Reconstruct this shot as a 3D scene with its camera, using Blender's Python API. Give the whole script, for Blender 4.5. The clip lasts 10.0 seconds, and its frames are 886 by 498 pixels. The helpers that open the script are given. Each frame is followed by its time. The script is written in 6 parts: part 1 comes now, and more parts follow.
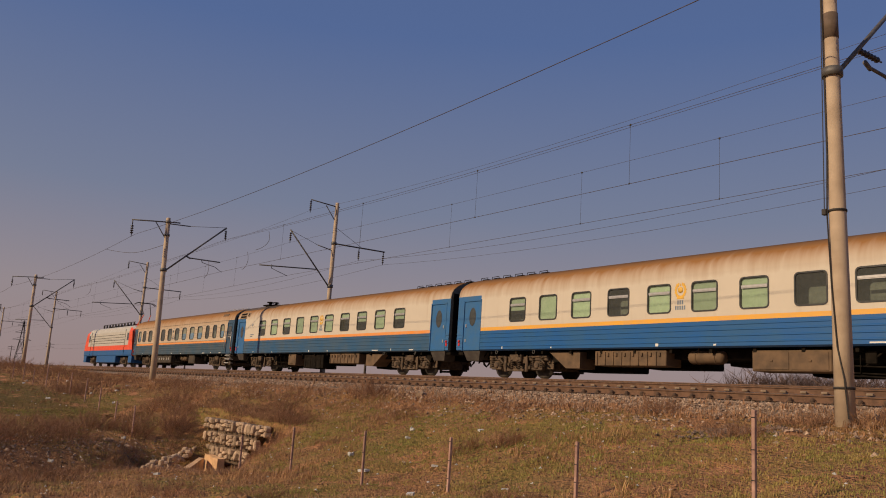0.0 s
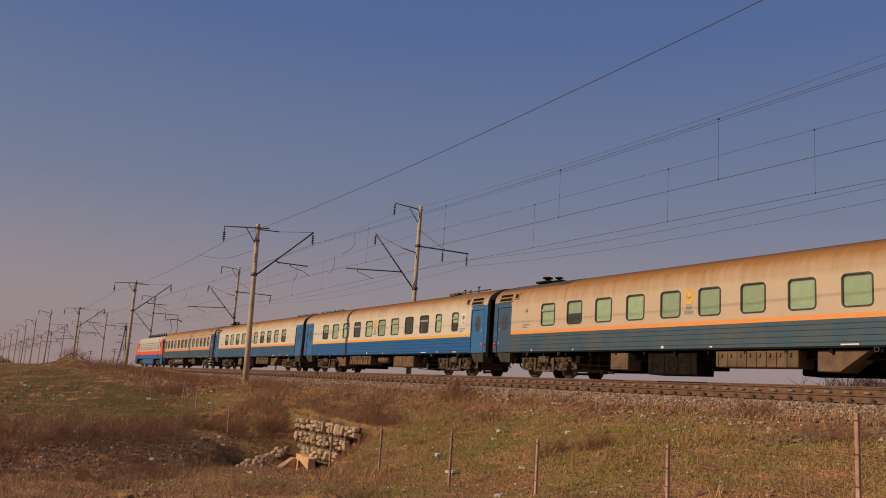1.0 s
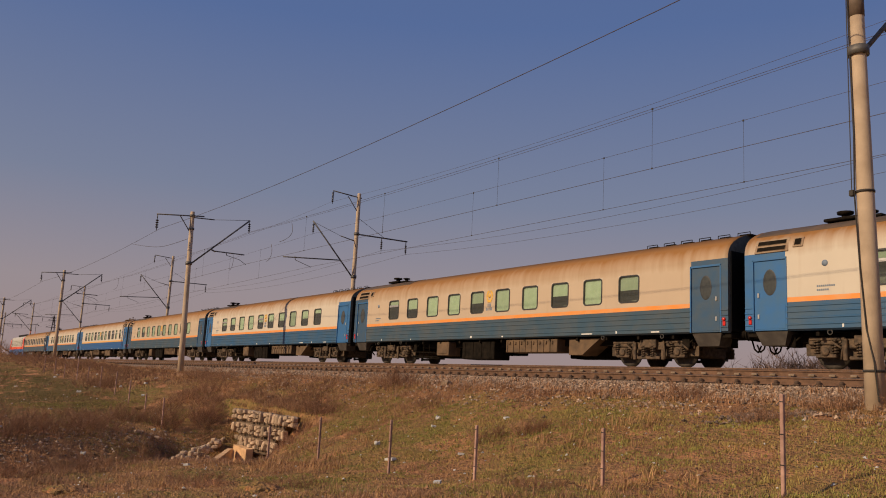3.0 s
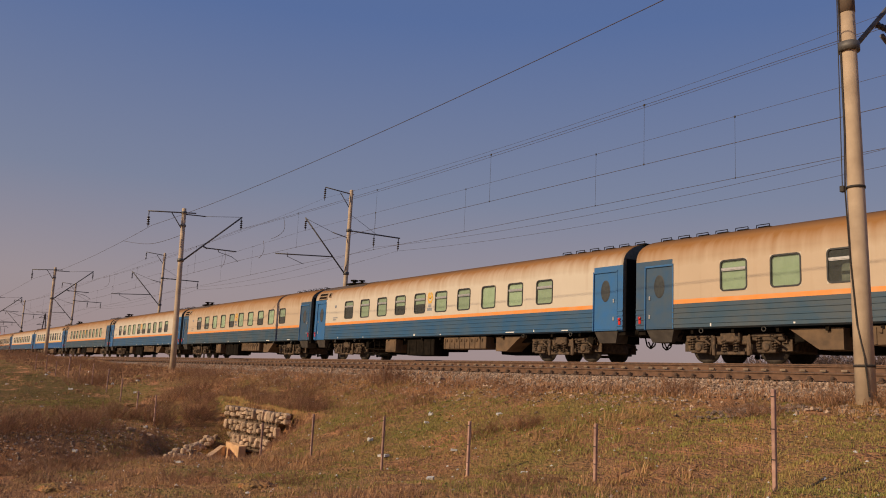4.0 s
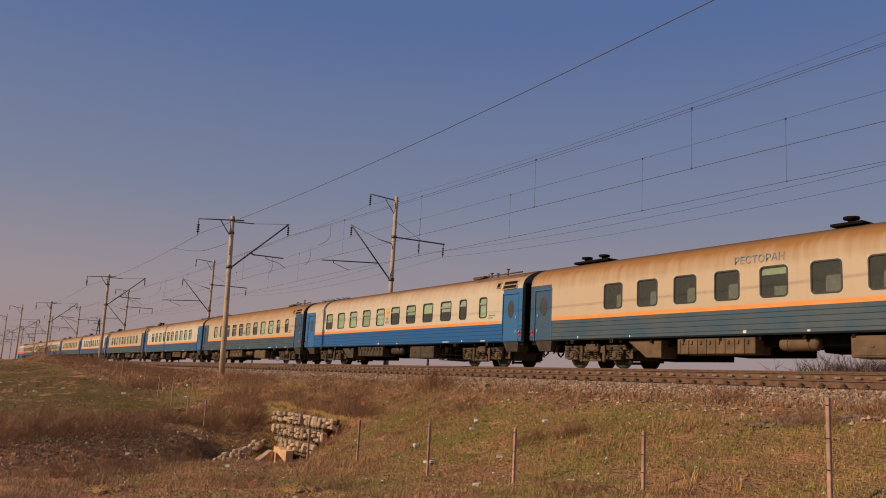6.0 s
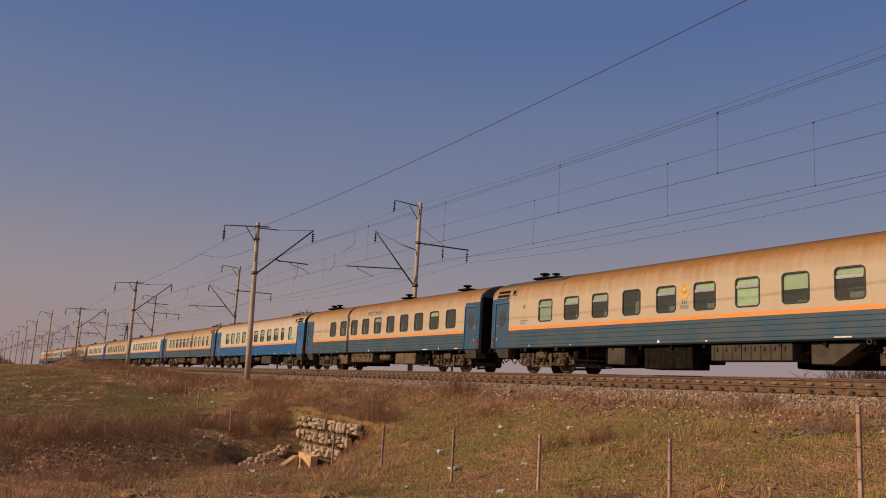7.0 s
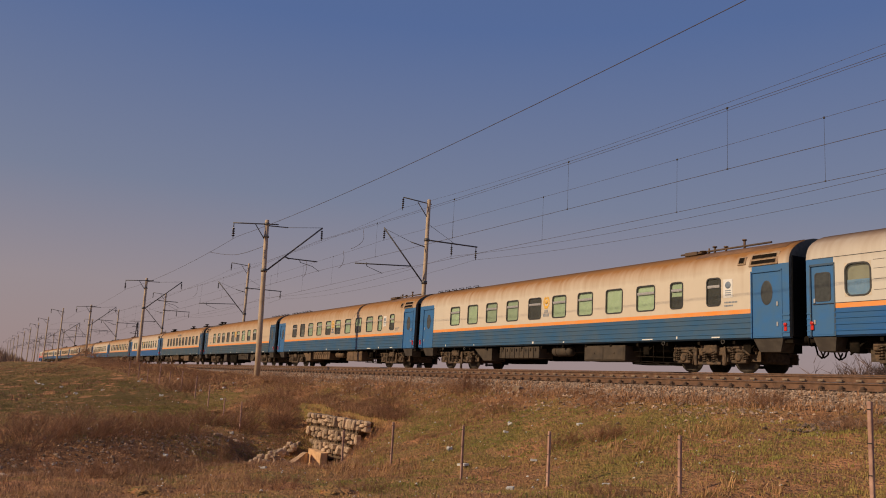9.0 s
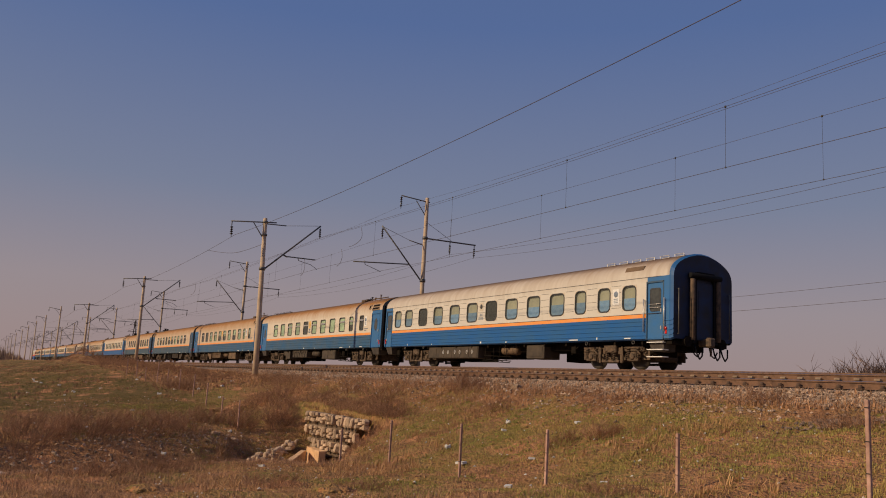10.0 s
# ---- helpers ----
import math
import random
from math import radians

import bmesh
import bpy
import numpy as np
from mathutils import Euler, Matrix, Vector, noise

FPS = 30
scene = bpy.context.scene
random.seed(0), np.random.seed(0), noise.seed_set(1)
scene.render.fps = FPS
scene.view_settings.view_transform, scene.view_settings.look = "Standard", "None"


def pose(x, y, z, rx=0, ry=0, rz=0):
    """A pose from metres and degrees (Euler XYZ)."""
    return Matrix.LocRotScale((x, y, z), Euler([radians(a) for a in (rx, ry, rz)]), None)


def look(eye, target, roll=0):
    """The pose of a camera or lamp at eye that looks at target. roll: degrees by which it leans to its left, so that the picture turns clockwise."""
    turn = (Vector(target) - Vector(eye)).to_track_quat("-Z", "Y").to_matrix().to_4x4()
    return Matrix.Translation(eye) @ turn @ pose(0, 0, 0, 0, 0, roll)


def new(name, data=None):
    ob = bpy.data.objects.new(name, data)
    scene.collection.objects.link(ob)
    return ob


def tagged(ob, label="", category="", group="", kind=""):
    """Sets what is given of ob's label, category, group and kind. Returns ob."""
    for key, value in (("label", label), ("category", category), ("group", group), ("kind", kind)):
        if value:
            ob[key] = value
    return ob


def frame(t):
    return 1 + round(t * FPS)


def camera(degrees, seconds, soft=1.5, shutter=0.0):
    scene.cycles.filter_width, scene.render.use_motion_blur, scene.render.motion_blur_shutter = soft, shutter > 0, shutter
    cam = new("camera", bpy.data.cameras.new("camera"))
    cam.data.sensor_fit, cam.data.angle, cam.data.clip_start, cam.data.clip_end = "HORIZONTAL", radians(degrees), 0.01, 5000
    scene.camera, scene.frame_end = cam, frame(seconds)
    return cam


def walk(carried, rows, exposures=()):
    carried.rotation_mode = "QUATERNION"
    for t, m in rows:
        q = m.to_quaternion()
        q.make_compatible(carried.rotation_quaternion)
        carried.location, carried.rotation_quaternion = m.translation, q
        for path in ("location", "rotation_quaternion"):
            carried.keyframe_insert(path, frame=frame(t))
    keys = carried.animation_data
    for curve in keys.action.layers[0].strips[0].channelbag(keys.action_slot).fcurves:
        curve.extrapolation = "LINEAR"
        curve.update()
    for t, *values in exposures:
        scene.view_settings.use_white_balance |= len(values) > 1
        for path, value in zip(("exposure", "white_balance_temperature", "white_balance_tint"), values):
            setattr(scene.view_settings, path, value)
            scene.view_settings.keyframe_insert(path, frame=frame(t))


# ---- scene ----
cam = camera(57.23, 10.0, soft=1.0)
EYE = (0.0, 0.0, -1.003)
# seconds, yaw, pitch, roll of the hand-held pan
PAN = [
    (0.0, 53.486, 10.427, -3.680),
    (0.5, 57.490, 10.209, -3.762),
    (1.0, 59.457, 10.135, -3.812),
    (1.5, 59.577, 10.011, -3.744),
    (2.0, 58.520, 9.981, -3.552),
    (2.5, 56.823, 9.846, -3.276),
    (3.0, 55.233, 9.537, -2.944),
    (4.5, 54.718, 9.284, -2.725),
    (5.0, 55.654, 9.338, -2.789),
    (5.5, 56.826, 9.414, -2.911),
    (7.0, 59.569, 9.893, -3.232),
    (7.5, 60.030, 9.882, -3.245),
    (8.0, 60.223, 9.794, -3.214),
    (8.5, 60.254, 9.704, -3.213),
    (9.0, 60.214, 9.644, -3.162),
    (9.5, 60.139, 9.590, -3.200),
    (10.0, 60.087, 9.529, -3.169),
]
walk(cam, [(t, pose(*EYE, 90 + p, r, y)) for t, y, p, r in PAN],
     exposures=((0.0, 0.02), (2.0, 0.05), (3.0, 0.10), (4.5, 0.17), (5.5, 0.15), (7.0, 0.10), (8.0, 0.08), (10.0, 0.07)))

# ---- light ----
SUN_AZ, SUN_EL = radians(7), radians(29)      # sun behind the camera and to its left
to_sun = Vector((-math.sin(SUN_AZ) * math.cos(SUN_EL), -math.cos(SUN_AZ) * math.cos(SUN_EL), math.sin(SUN_EL)))
sun = new("sun", bpy.data.lights.new("sun", "SUN"))
sun.data.energy, sun.data.angle, sun.data.color = 3.5, radians(0.6), (1.0, 0.76, 0.49)
sun.matrix_world = look((0, 0, 60), Vector((0, 0, 60)) - to_sun)

world = bpy.data.worlds.new("sky")
scene.world = world
world.use_nodes = True
wn, wl = world.node_tree.nodes, world.node_tree.links
wn.clear()
w_out = wn.new("ShaderNodeOutputWorld")
w_bg = wn.new("ShaderNodeBackground")
w_sky = wn.new("ShaderNodeTexSky")
w_sky.sky_type, w_sky.sun_disc = "NISHITA", False
w_sky.sun_elevation, w_sky.sun_rotation = SUN_EL, math.pi + SUN_AZ
w_sky.dust_density, w_sky.air_density = 3.0, 1.2
w_co = wn.new("ShaderNodeTexCoord")
w_sep = wn.new("ShaderNodeSeparateXYZ")
w_ramp = wn.new("ShaderNodeValToRGB")
w_ramp.color_ramp.elements[0].position, w_ramp.color_ramp.elements[0].color = 0.0, (0.345, 0.25, 0.24, 1)
w_ramp.color_ramp.elements[1].position, w_ramp.color_ramp.elements[1].color = 1.0, (0.05, 0.085, 0.215, 1)
for pos, col in ((0.10, (0.305, 0.252, 0.275, 1)), (0.22, (0.18, 0.205, 0.30, 1)), (0.42, (0.087, 0.14, 0.308, 1))):
    e = w_ramp.color_ramp.elements.new(pos)
    e.color = col
w_mul = wn.new("ShaderNodeMixRGB")
w_mul.inputs[0].default_value = 0.9
w_scale = wn.new("ShaderNodeVectorMath")
w_scale.operation = "SCALE"
w_scale.inputs[3].default_value = 0.06
wl.new(w_co.outputs["Generated"], w_sep.inputs[0])
wl.new(w_sep.outputs[2], w_ramp.inputs[0])
wl.new(w_sky.outputs[0], w_scale.inputs[0])
wl.new(w_scale.outputs[0], w_mul.inputs[1])
wl.new(w_ramp.outputs[0], w_mul.inputs[2])
wl.new(w_mul.outputs[0], w_bg.inputs[0])
wl.new(w_bg.outputs[0], w_out.inputs[0])
w_bg.inputs[1].default_value = 1.0


# ---- materials ----
def material(name, color, rough=0.6, metal=0.0, vary=0.0, color2=None, scale=8.0, bump=0.0, bump_scale=40.0, spec=0.5,
             island=0.0, objvar=0.0, detail=6.0):
    """A surface with noise between two colours, bump, and variation by object or by island."""
    m = bpy.data.materials.new(name)
    m.use_nodes = True
    n, l = m.node_tree.nodes, m.node_tree.links
    b = n["Principled BSDF"]
    b.inputs["Roughness"].default_value, b.inputs["Metallic"].default_value = rough, metal
    b.inputs["Specular IOR Level"].default_value = spec
    co = n.new("ShaderNodeTexCoord")
    no = n.new("ShaderNodeTexNoise")
    no.inputs["Scale"].default_value, no.inputs["Detail"].default_value = scale, detail
    l.new(co.outputs["Object"], no.inputs["Vector"])
    mix = n.new("ShaderNodeMixRGB")
    c2 = color2 or tuple(v * (1 - vary) for v in color)
    mix.inputs[1].default_value, mix.inputs[2].default_value = (*color, 1), (*c2, 1)
    rm = n.new("ShaderNodeValToRGB")
    rm.color_ramp.elements[0].position, rm.color_ramp.elements[1].position = 0.36, 0.66
    l.new(no.outputs[0], rm.inputs[0])
    l.new(rm.outputs[0], mix.inputs[0])
    out = mix.outputs[0]
    for amount, node, sock in ((island, "ShaderNodeNewGeometry", "Random Per Island"), (objvar, "ShaderNodeObjectInfo", "Random")):
        if amount:
            g = n.new(node)
            mr = n.new("ShaderNodeMapRange")
            mr.inputs[3].default_value, mr.inputs[4].default_value = 1 - amount, 1 + amount
            l.new(g.outputs[sock], mr.inputs[0])
            hs = n.new("ShaderNodeHueSaturation")
            l.new(mr.outputs[0], hs.inputs["Value"])
            l.new(out, hs.inputs["Color"])
            out = hs.outputs[0]
    l.new(out, b.inputs["Base Color"])
    if bump:
        n2 = n.new("ShaderNodeTexNoise")
        n2.inputs["Scale"].default_value, n2.inputs["Detail"].default_value = bump_scale, 4
        l.new(co.outputs["Object"], n2.inputs["Vector"])
        bp = n.new("ShaderNodeBump")
        bp.inputs["Strength"].default_value, bp.inputs["Distance"].default_value = bump, 0.02
        l.new(n2.outputs[0], bp.inputs["Height"])
        l.new(bp.outputs[0], b.inputs["Normal"])
    return m


def car_paint(name, cream, grime, amount, z0, z1):
    """Cream side paint that turns to rusty grime towards the roof, with streaks running down."""
    m = bpy.data.materials.new(name)
    m.use_nodes = True
    n, l = m.node_tree.nodes, m.node_tree.links
    b = n["Principled BSDF"]
    b.inputs["Roughness"].default_value = 0.48
    co = n.new("ShaderNodeTexCoord")
    mp = n.new("ShaderNodeMapping")
    mp.inputs["Scale"].default_value = (1.5, 0.3, 0.13)
    l.new(co.outputs["Object"], mp.inputs[0])
    streak = n.new("ShaderNodeTexNoise")
    streak.inputs["Scale"].default_value, streak.inputs["Detail"].default_value = 3.0, 7
    l.new(mp.outputs[0], streak.inputs[0])
    sep = n.new("ShaderNodeSeparateXYZ")
    l.new(co.outputs["Object"], sep.inputs[0])
    high = n.new("ShaderNodeMapRange")
    high.inputs[1].default_value, high.inputs[2].default_value = z0, z1
    l.new(sep.outputs[2], high.inputs[0])
    add = n.new("ShaderNodeMath")
    add.operation = "MULTIPLY_ADD"
    add.inputs[1].default_value = 0.6
    l.new(streak.outputs[0], add.inputs[0])
    sub = n.new("ShaderNodeMath")
    sub.operation = "SUBTRACT"
    sub.inputs[1].default_value = 0.3
    l.new(high.outputs[0], sub.inputs[0])
    l.new(sub.outputs[0], add.inputs[2])
    rm = n.new("ShaderNodeValToRGB")
    rm.color_ramp.elements[0].position, rm.color_ramp.elements[1].position = 0.05, 0.95
    l.new(add.outputs[0], rm.inputs[0])
    sc = n.new("ShaderNodeMath")
    sc.operation = "MULTIPLY"
    sc.inputs[1].default_value = amount
    l.new(rm.outputs[0], sc.inputs[0])
    fine = n.new("ShaderNodeTexNoise")
    fine.inputs["Scale"].default_value, fine.inputs["Detail"].default_value = 1.3, 8
    l.new(co.outputs["Object"], fine.inputs[0])
    base = n.new("ShaderNodeMixRGB")
    base.inputs[1].default_value, base.inputs[2].default_value = (*cream, 1), (*[v * 0.86 for v in cream], 1)
    l.new(fine.outputs[0], base.inputs[0])
    mix = n.new("ShaderNodeMixRGB")
    mix.inputs[2].default_value = (*grime, 1)
    l.new(sc.outputs[0], mix.inputs[0])
    l.new(base.outputs[0], mix.inputs[1])
    crown = n.new("ShaderNodeMapRange")
    crown.inputs[1].default_value, crown.inputs[2].default_value = 3.88, 4.18
    l.new(sep.outputs[2], crown.inputs[0])
    top = n.new("ShaderNodeMixRGB")
    top.inputs[2].default_value = (*[v * 0.5 for v in grime], 1)
    l.new(crown.outputs[0], top.inputs[0])
    l.new(mix.outputs[0], top.inputs[1])
    l.new(top.outputs[0], b.inputs["Base Color"])
    rr = n.new("ShaderNodeMapRange")
    rr.inputs[3].default_value, rr.inputs[4].default_value = 0.42, 0.8
    l.new(sc.outputs[0], rr.inputs[0])
    l.new(rr.outputs[0], b.inputs["Roughness"])
    b.inputs["Specular IOR Level"].default_value = 0.3
    return m


def glass(name, tint=(0.75, 0.85, 0.8)):
    m = bpy.data.materials.new(name)
    m.use_nodes = True
    n, l = m.node_tree.nodes, m.node_tree.links
    n.clear()
    o, mx, tr, gl, fr = (n.new("ShaderNode" + k) for k in ("OutputMaterial", "MixShader", "BsdfTransparent", "BsdfGlossy", "Fresnel"))
    tr.inputs[0].default_value = (*tint, 1)
    gl.inputs["Roughness"].default_value = 0.04
    l.new(fr.outputs[0], mx.inputs[0])
    l.new(tr.outputs[0], mx.inputs[1])
    l.new(gl.outputs[0], mx.inputs[2])
    dust, film = n.new("ShaderNodeBsdfDiffuse"), n.new("ShaderNodeMixShader")
    dust.inputs[0].default_value = (0.32, 0.33, 0.28, 1)
    film.inputs[0].default_value = 0.16
    l.new(mx.outputs[0], film.inputs[1])
    l.new(dust.outputs[0], film.inputs[2])
    l.new(film.outputs[0], o.inputs[0])
    return m


M = {}
CREAM, GRIME = (0.68, 0.60, 0.49), (0.30, 0.142, 0.043)
M["cream_light"] = car_paint("cream_paint_light", (0.65, 0.56, 0.445), GRIME, 0.9, 3.2, 4.05)
M["cream_dirty"] = car_paint("cream_paint_dirty", (0.60, 0.468, 0.338), GRIME, 1.0, 3.05, 3.85)
M["cream_mid"] = car_paint("cream_paint_worn", CREAM, GRIME, 1.0, 3.15, 3.9)
M["cream_clean"] = car_paint("cream_paint_clean", (0.66, 0.62, 0.55), (0.25, 0.15, 0.08), 0.85, 3.1, 4.2)
M["blue_dirty"] = material("blue_paint_dusty", (0.036, 0.082, 0.128), 0.6, color2=(0.07, 0.092, 0.11), scale=1.6)
M["blue_mid"] = material("blue_paint_worn", (0.026, 0.098, 0.205), 0.5, color2=(0.055, 0.105, 0.165), scale=1.6)
M["blue_clean"] = material("blue_paint_clean", (0.014, 0.105, 0.32), 0.42, color2=(0.024, 0.11, 0.27), scale=1.6)
M["door_blue"] = material("door_blue_paint", (0.028, 0.14, 0.36), 0.48, color2=(0.045, 0.14, 0.29), scale=2.5)
M["door_dusty"] = material("door_blue_dusty", (0.03, 0.085, 0.165), 0.55, color2=(0.055, 0.09, 0.13), scale=2.5)
# car blue darkened: the shade on the train's rear end is in the colour
M["shaded_blue"] = material("shaded_end_wall", (0.012, 0.03, 0.085), 0.6, color2=(0.02, 0.024, 0.036), scale=1.8, spec=0.3)
M["cream_trim"] = material("cream_window_surround", (0.62, 0.54, 0.43), 0.5, vary=0.1, scale=3)
M["far_twig"] = material("distant_bare_twigs", (0.20, 0.125, 0.095), 0.95, color2=(0.12, 0.08, 0.065), scale=0.4, island=0.3)
M["orange"] = material("orange_stripe_paint", (0.85, 0.29, 0.05), 0.45, color2=(0.78, 0.34, 0.12), scale=2.0)
M["rubber"] = material("black_rubber", (0.01, 0.01, 0.011), 0.85, vary=0.4, scale=6, bump=0.3, spec=0.15)
M["frame_dark"] = material("dark_window_rubber", (0.05, 0.05, 0.05), 0.5, vary=0.3)
M["alu"] = material("aluminium", (0.62, 0.6, 0.57), 0.4, 0.6, vary=0.2)
M["blind"] = material("green_white_blind", (0.36, 0.44, 0.31), 0.8, color2=(0.42, 0.49, 0.37), scale=3, objvar=0.22)
M["soot"] = material("sooty_roof_steel", (0.085, 0.06, 0.043), 0.85, color2=(0.13, 0.08, 0.05), scale=2.5, bump=0.2)
M["rust_roof"] = material("rusty_roof_steel", (0.16, 0.085, 0.045), 0.85, color2=(0.24, 0.125, 0.06), scale=2.5, bump=0.2)
M["tan_frame"] = material("dusty_tan_frame", (0.36, 0.26, 0.17), 0.7, color2=(0.24, 0.15, 0.09), scale=4)
M["gold"] = material("yellow_stripe_paint", (0.85, 0.42, 0.05), 0.45, color2=(0.75, 0.40, 0.10), scale=2.0)
# pale beige that stands in for light on the compartment wall
M["beige_blind"] = material("beige_roller_blind", (0.38, 0.345, 0.28), 0.85, color2=(0.31, 0.28, 0.225), scale=3, objvar=0.15)
M["curtain_blue"] = material("blue_curtain", (0.13, 0.25, 0.47), 0.8, color2=(0.20, 0.31, 0.50), scale=4, objvar=0.2)
M["inside"] = material("dark_interior", (0.16, 0.165, 0.14), 0.85, vary=0.3)
M["glass"] = glass("window_glass")
# grime taken down to near-black, so the colour also holds the shade under the cars
M["under"] = material("underframe_shade_grime", (0.008, 0.0065, 0.005), 0.95, spec=0.1, color2=(0.02, 0.015, 0.011), scale=5, bump=0.4, bump_scale=14)
M["bogie"] = material("bogie_dusty_steel", (0.14, 0.09, 0.055), 0.8, color2=(0.045, 0.032, 0.022), scale=7, bump=0.4, bump_scale=22)
M["box"] = material("equipment_box_paint", (0.17, 0.105, 0.058), 0.8, color2=(0.10, 0.064, 0.038), scale=3, bump=0.2)
M["dim_box"] = material("grey_brown_box_paint", (0.075, 0.055, 0.038), 0.8, color2=(0.045, 0.034, 0.025), scale=3, bump=0.2)
M["steel"] = material("wheel_steel", (0.055, 0.042, 0.032), 0.75, 0.0, vary=0.4, scale=9)
M["white"] = material("white_marking", (0.78, 0.77, 0.74), 0.6, vary=0.1)
M["yellow"] = material("yellow_emblem", (0.82, 0.47, 0.07), 0.5, vary=0.15, scale=12)
M["ink"] = material("grey_blue_lettering", (0.2, 0.25, 0.32), 0.6, vary=0.2)
M["tail_red"] = material("red_lamp_glass", (0.65, 0.03, 0.02), 0.2, vary=0.2)
M["red"] = material("red_paint", (0.85, 0.10, 0.035), 0.42, vary=0.15, scale=3)
M["loco_grey"] = material("locomotive_cream_grey", (0.55, 0.52, 0.46), 0.45, vary=0.15, scale=2)
M["lamp"] = material("lamp_lens", (0.85, 0.85, 0.82), 0.15, vary=0.05)
M["concrete"] = material("mast_concrete", (0.52, 0.40, 0.285), 0.85, color2=(0.40, 0.30, 0.21), scale=2.4, bump=0.25, bump_scale=30)
M["galv"] = material("weathered_steel_tube", (0.16, 0.15, 0.14), 0.6, 0.4, vary=0.4, scale=6)
M["iron"] = material("dark_iron", (0.05, 0.042, 0.036), 0.7, 0.2, vary=0.4, scale=9)
M["band_brown"] = material("dark_brown_band", (0.11, 0.075, 0.05), 0.8, color2=(0.16, 0.11, 0.08), scale=6)
M["insul"] = material("brown_porcelain", (0.035, 0.025, 0.022), 0.25, vary=0.3)
M["wire"] = material("copper_wire_patina", (0.10, 0.075, 0.06), 0.6, 0.4, vary=0.2)
M["rail"] = material("rusty_rail", (0.19, 0.103, 0.062), 0.75, color2=(0.11, 0.06, 0.037), scale=6, bump=0.3, bump_scale=35)
M["fastening"] = material("rusty_fastening", (0.10, 0.058, 0.036), 0.8, vary=0.4, scale=9)
M["railtop"] = material("polished_rail_head", (0.42, 0.40, 0.38), 0.3, 0.9, vary=0.2)
M["sleeper"] = material("dusty_concrete_sleeper", (0.30, 0.22, 0.155), 0.9, color2=(0.20, 0.145, 0.10), scale=5, bump=0.3, objvar=0.15)
M["ballast"] = material("ballast_ground", (0.28, 0.20, 0.14), 0.95, color2=(0.15, 0.105, 0.075), scale=9, bump=0.9, bump_scale=12)
M["stone"] = material("ballast_stone", (0.40, 0.285, 0.20), 0.9, color2=(0.22, 0.15, 0.105), scale=9, island=0.5)
M["masonry"] = material("pale_masonry_stone", (0.52, 0.375, 0.255), 0.9, color2=(0.31, 0.215, 0.145), scale=5, bump=0.6, bump_scale=12, objvar=0.38)
M["mortar"] = material("dark_mortar", (0.15, 0.10, 0.065), 0.95, vary=0.4, scale=8, bump=0.4)
M["slab"] = material("ochre_sandy_concrete", (0.78, 0.50, 0.27), 0.9, color2=(0.56, 0.34, 0.18), scale=3, bump=0.4)
M["post"] = material("pinkish_concrete_post", (0.52, 0.32, 0.25), 0.9, color2=(0.26, 0.15, 0.12), scale=5, bump=0.3, objvar=0.2)
M["litter"] = material("pale_litter", (0.62, 0.6, 0.57), 0.6, vary=0.25, scale=12)
M["wood"] = material("dark_weathered_wood", (0.09, 0.065, 0.05), 0.85, vary=0.4, scale=8)
M["twig"] = material("dry_brown_twigs", (0.43, 0.24, 0.13), 0.9, color2=(0.26, 0.14, 0.076), scale=1.2, island=0.4)
M["straw"] = material("dry_grass_straw", (0.52, 0.305, 0.14), 0.9, color2=(0.36, 0.19, 0.09), scale=0.9, island=0.3)
M["green"] = material("young_green_grass", (0.25, 0.245, 0.055), 0.85, color2=(0.37, 0.265, 0.085), scale=0.8, island=0.28)
M["field_green"] = material("dull_field_grass", (0.165, 0.142, 0.04), 0.85, color2=(0.24, 0.16, 0.058), scale=0.5, island=0.3)


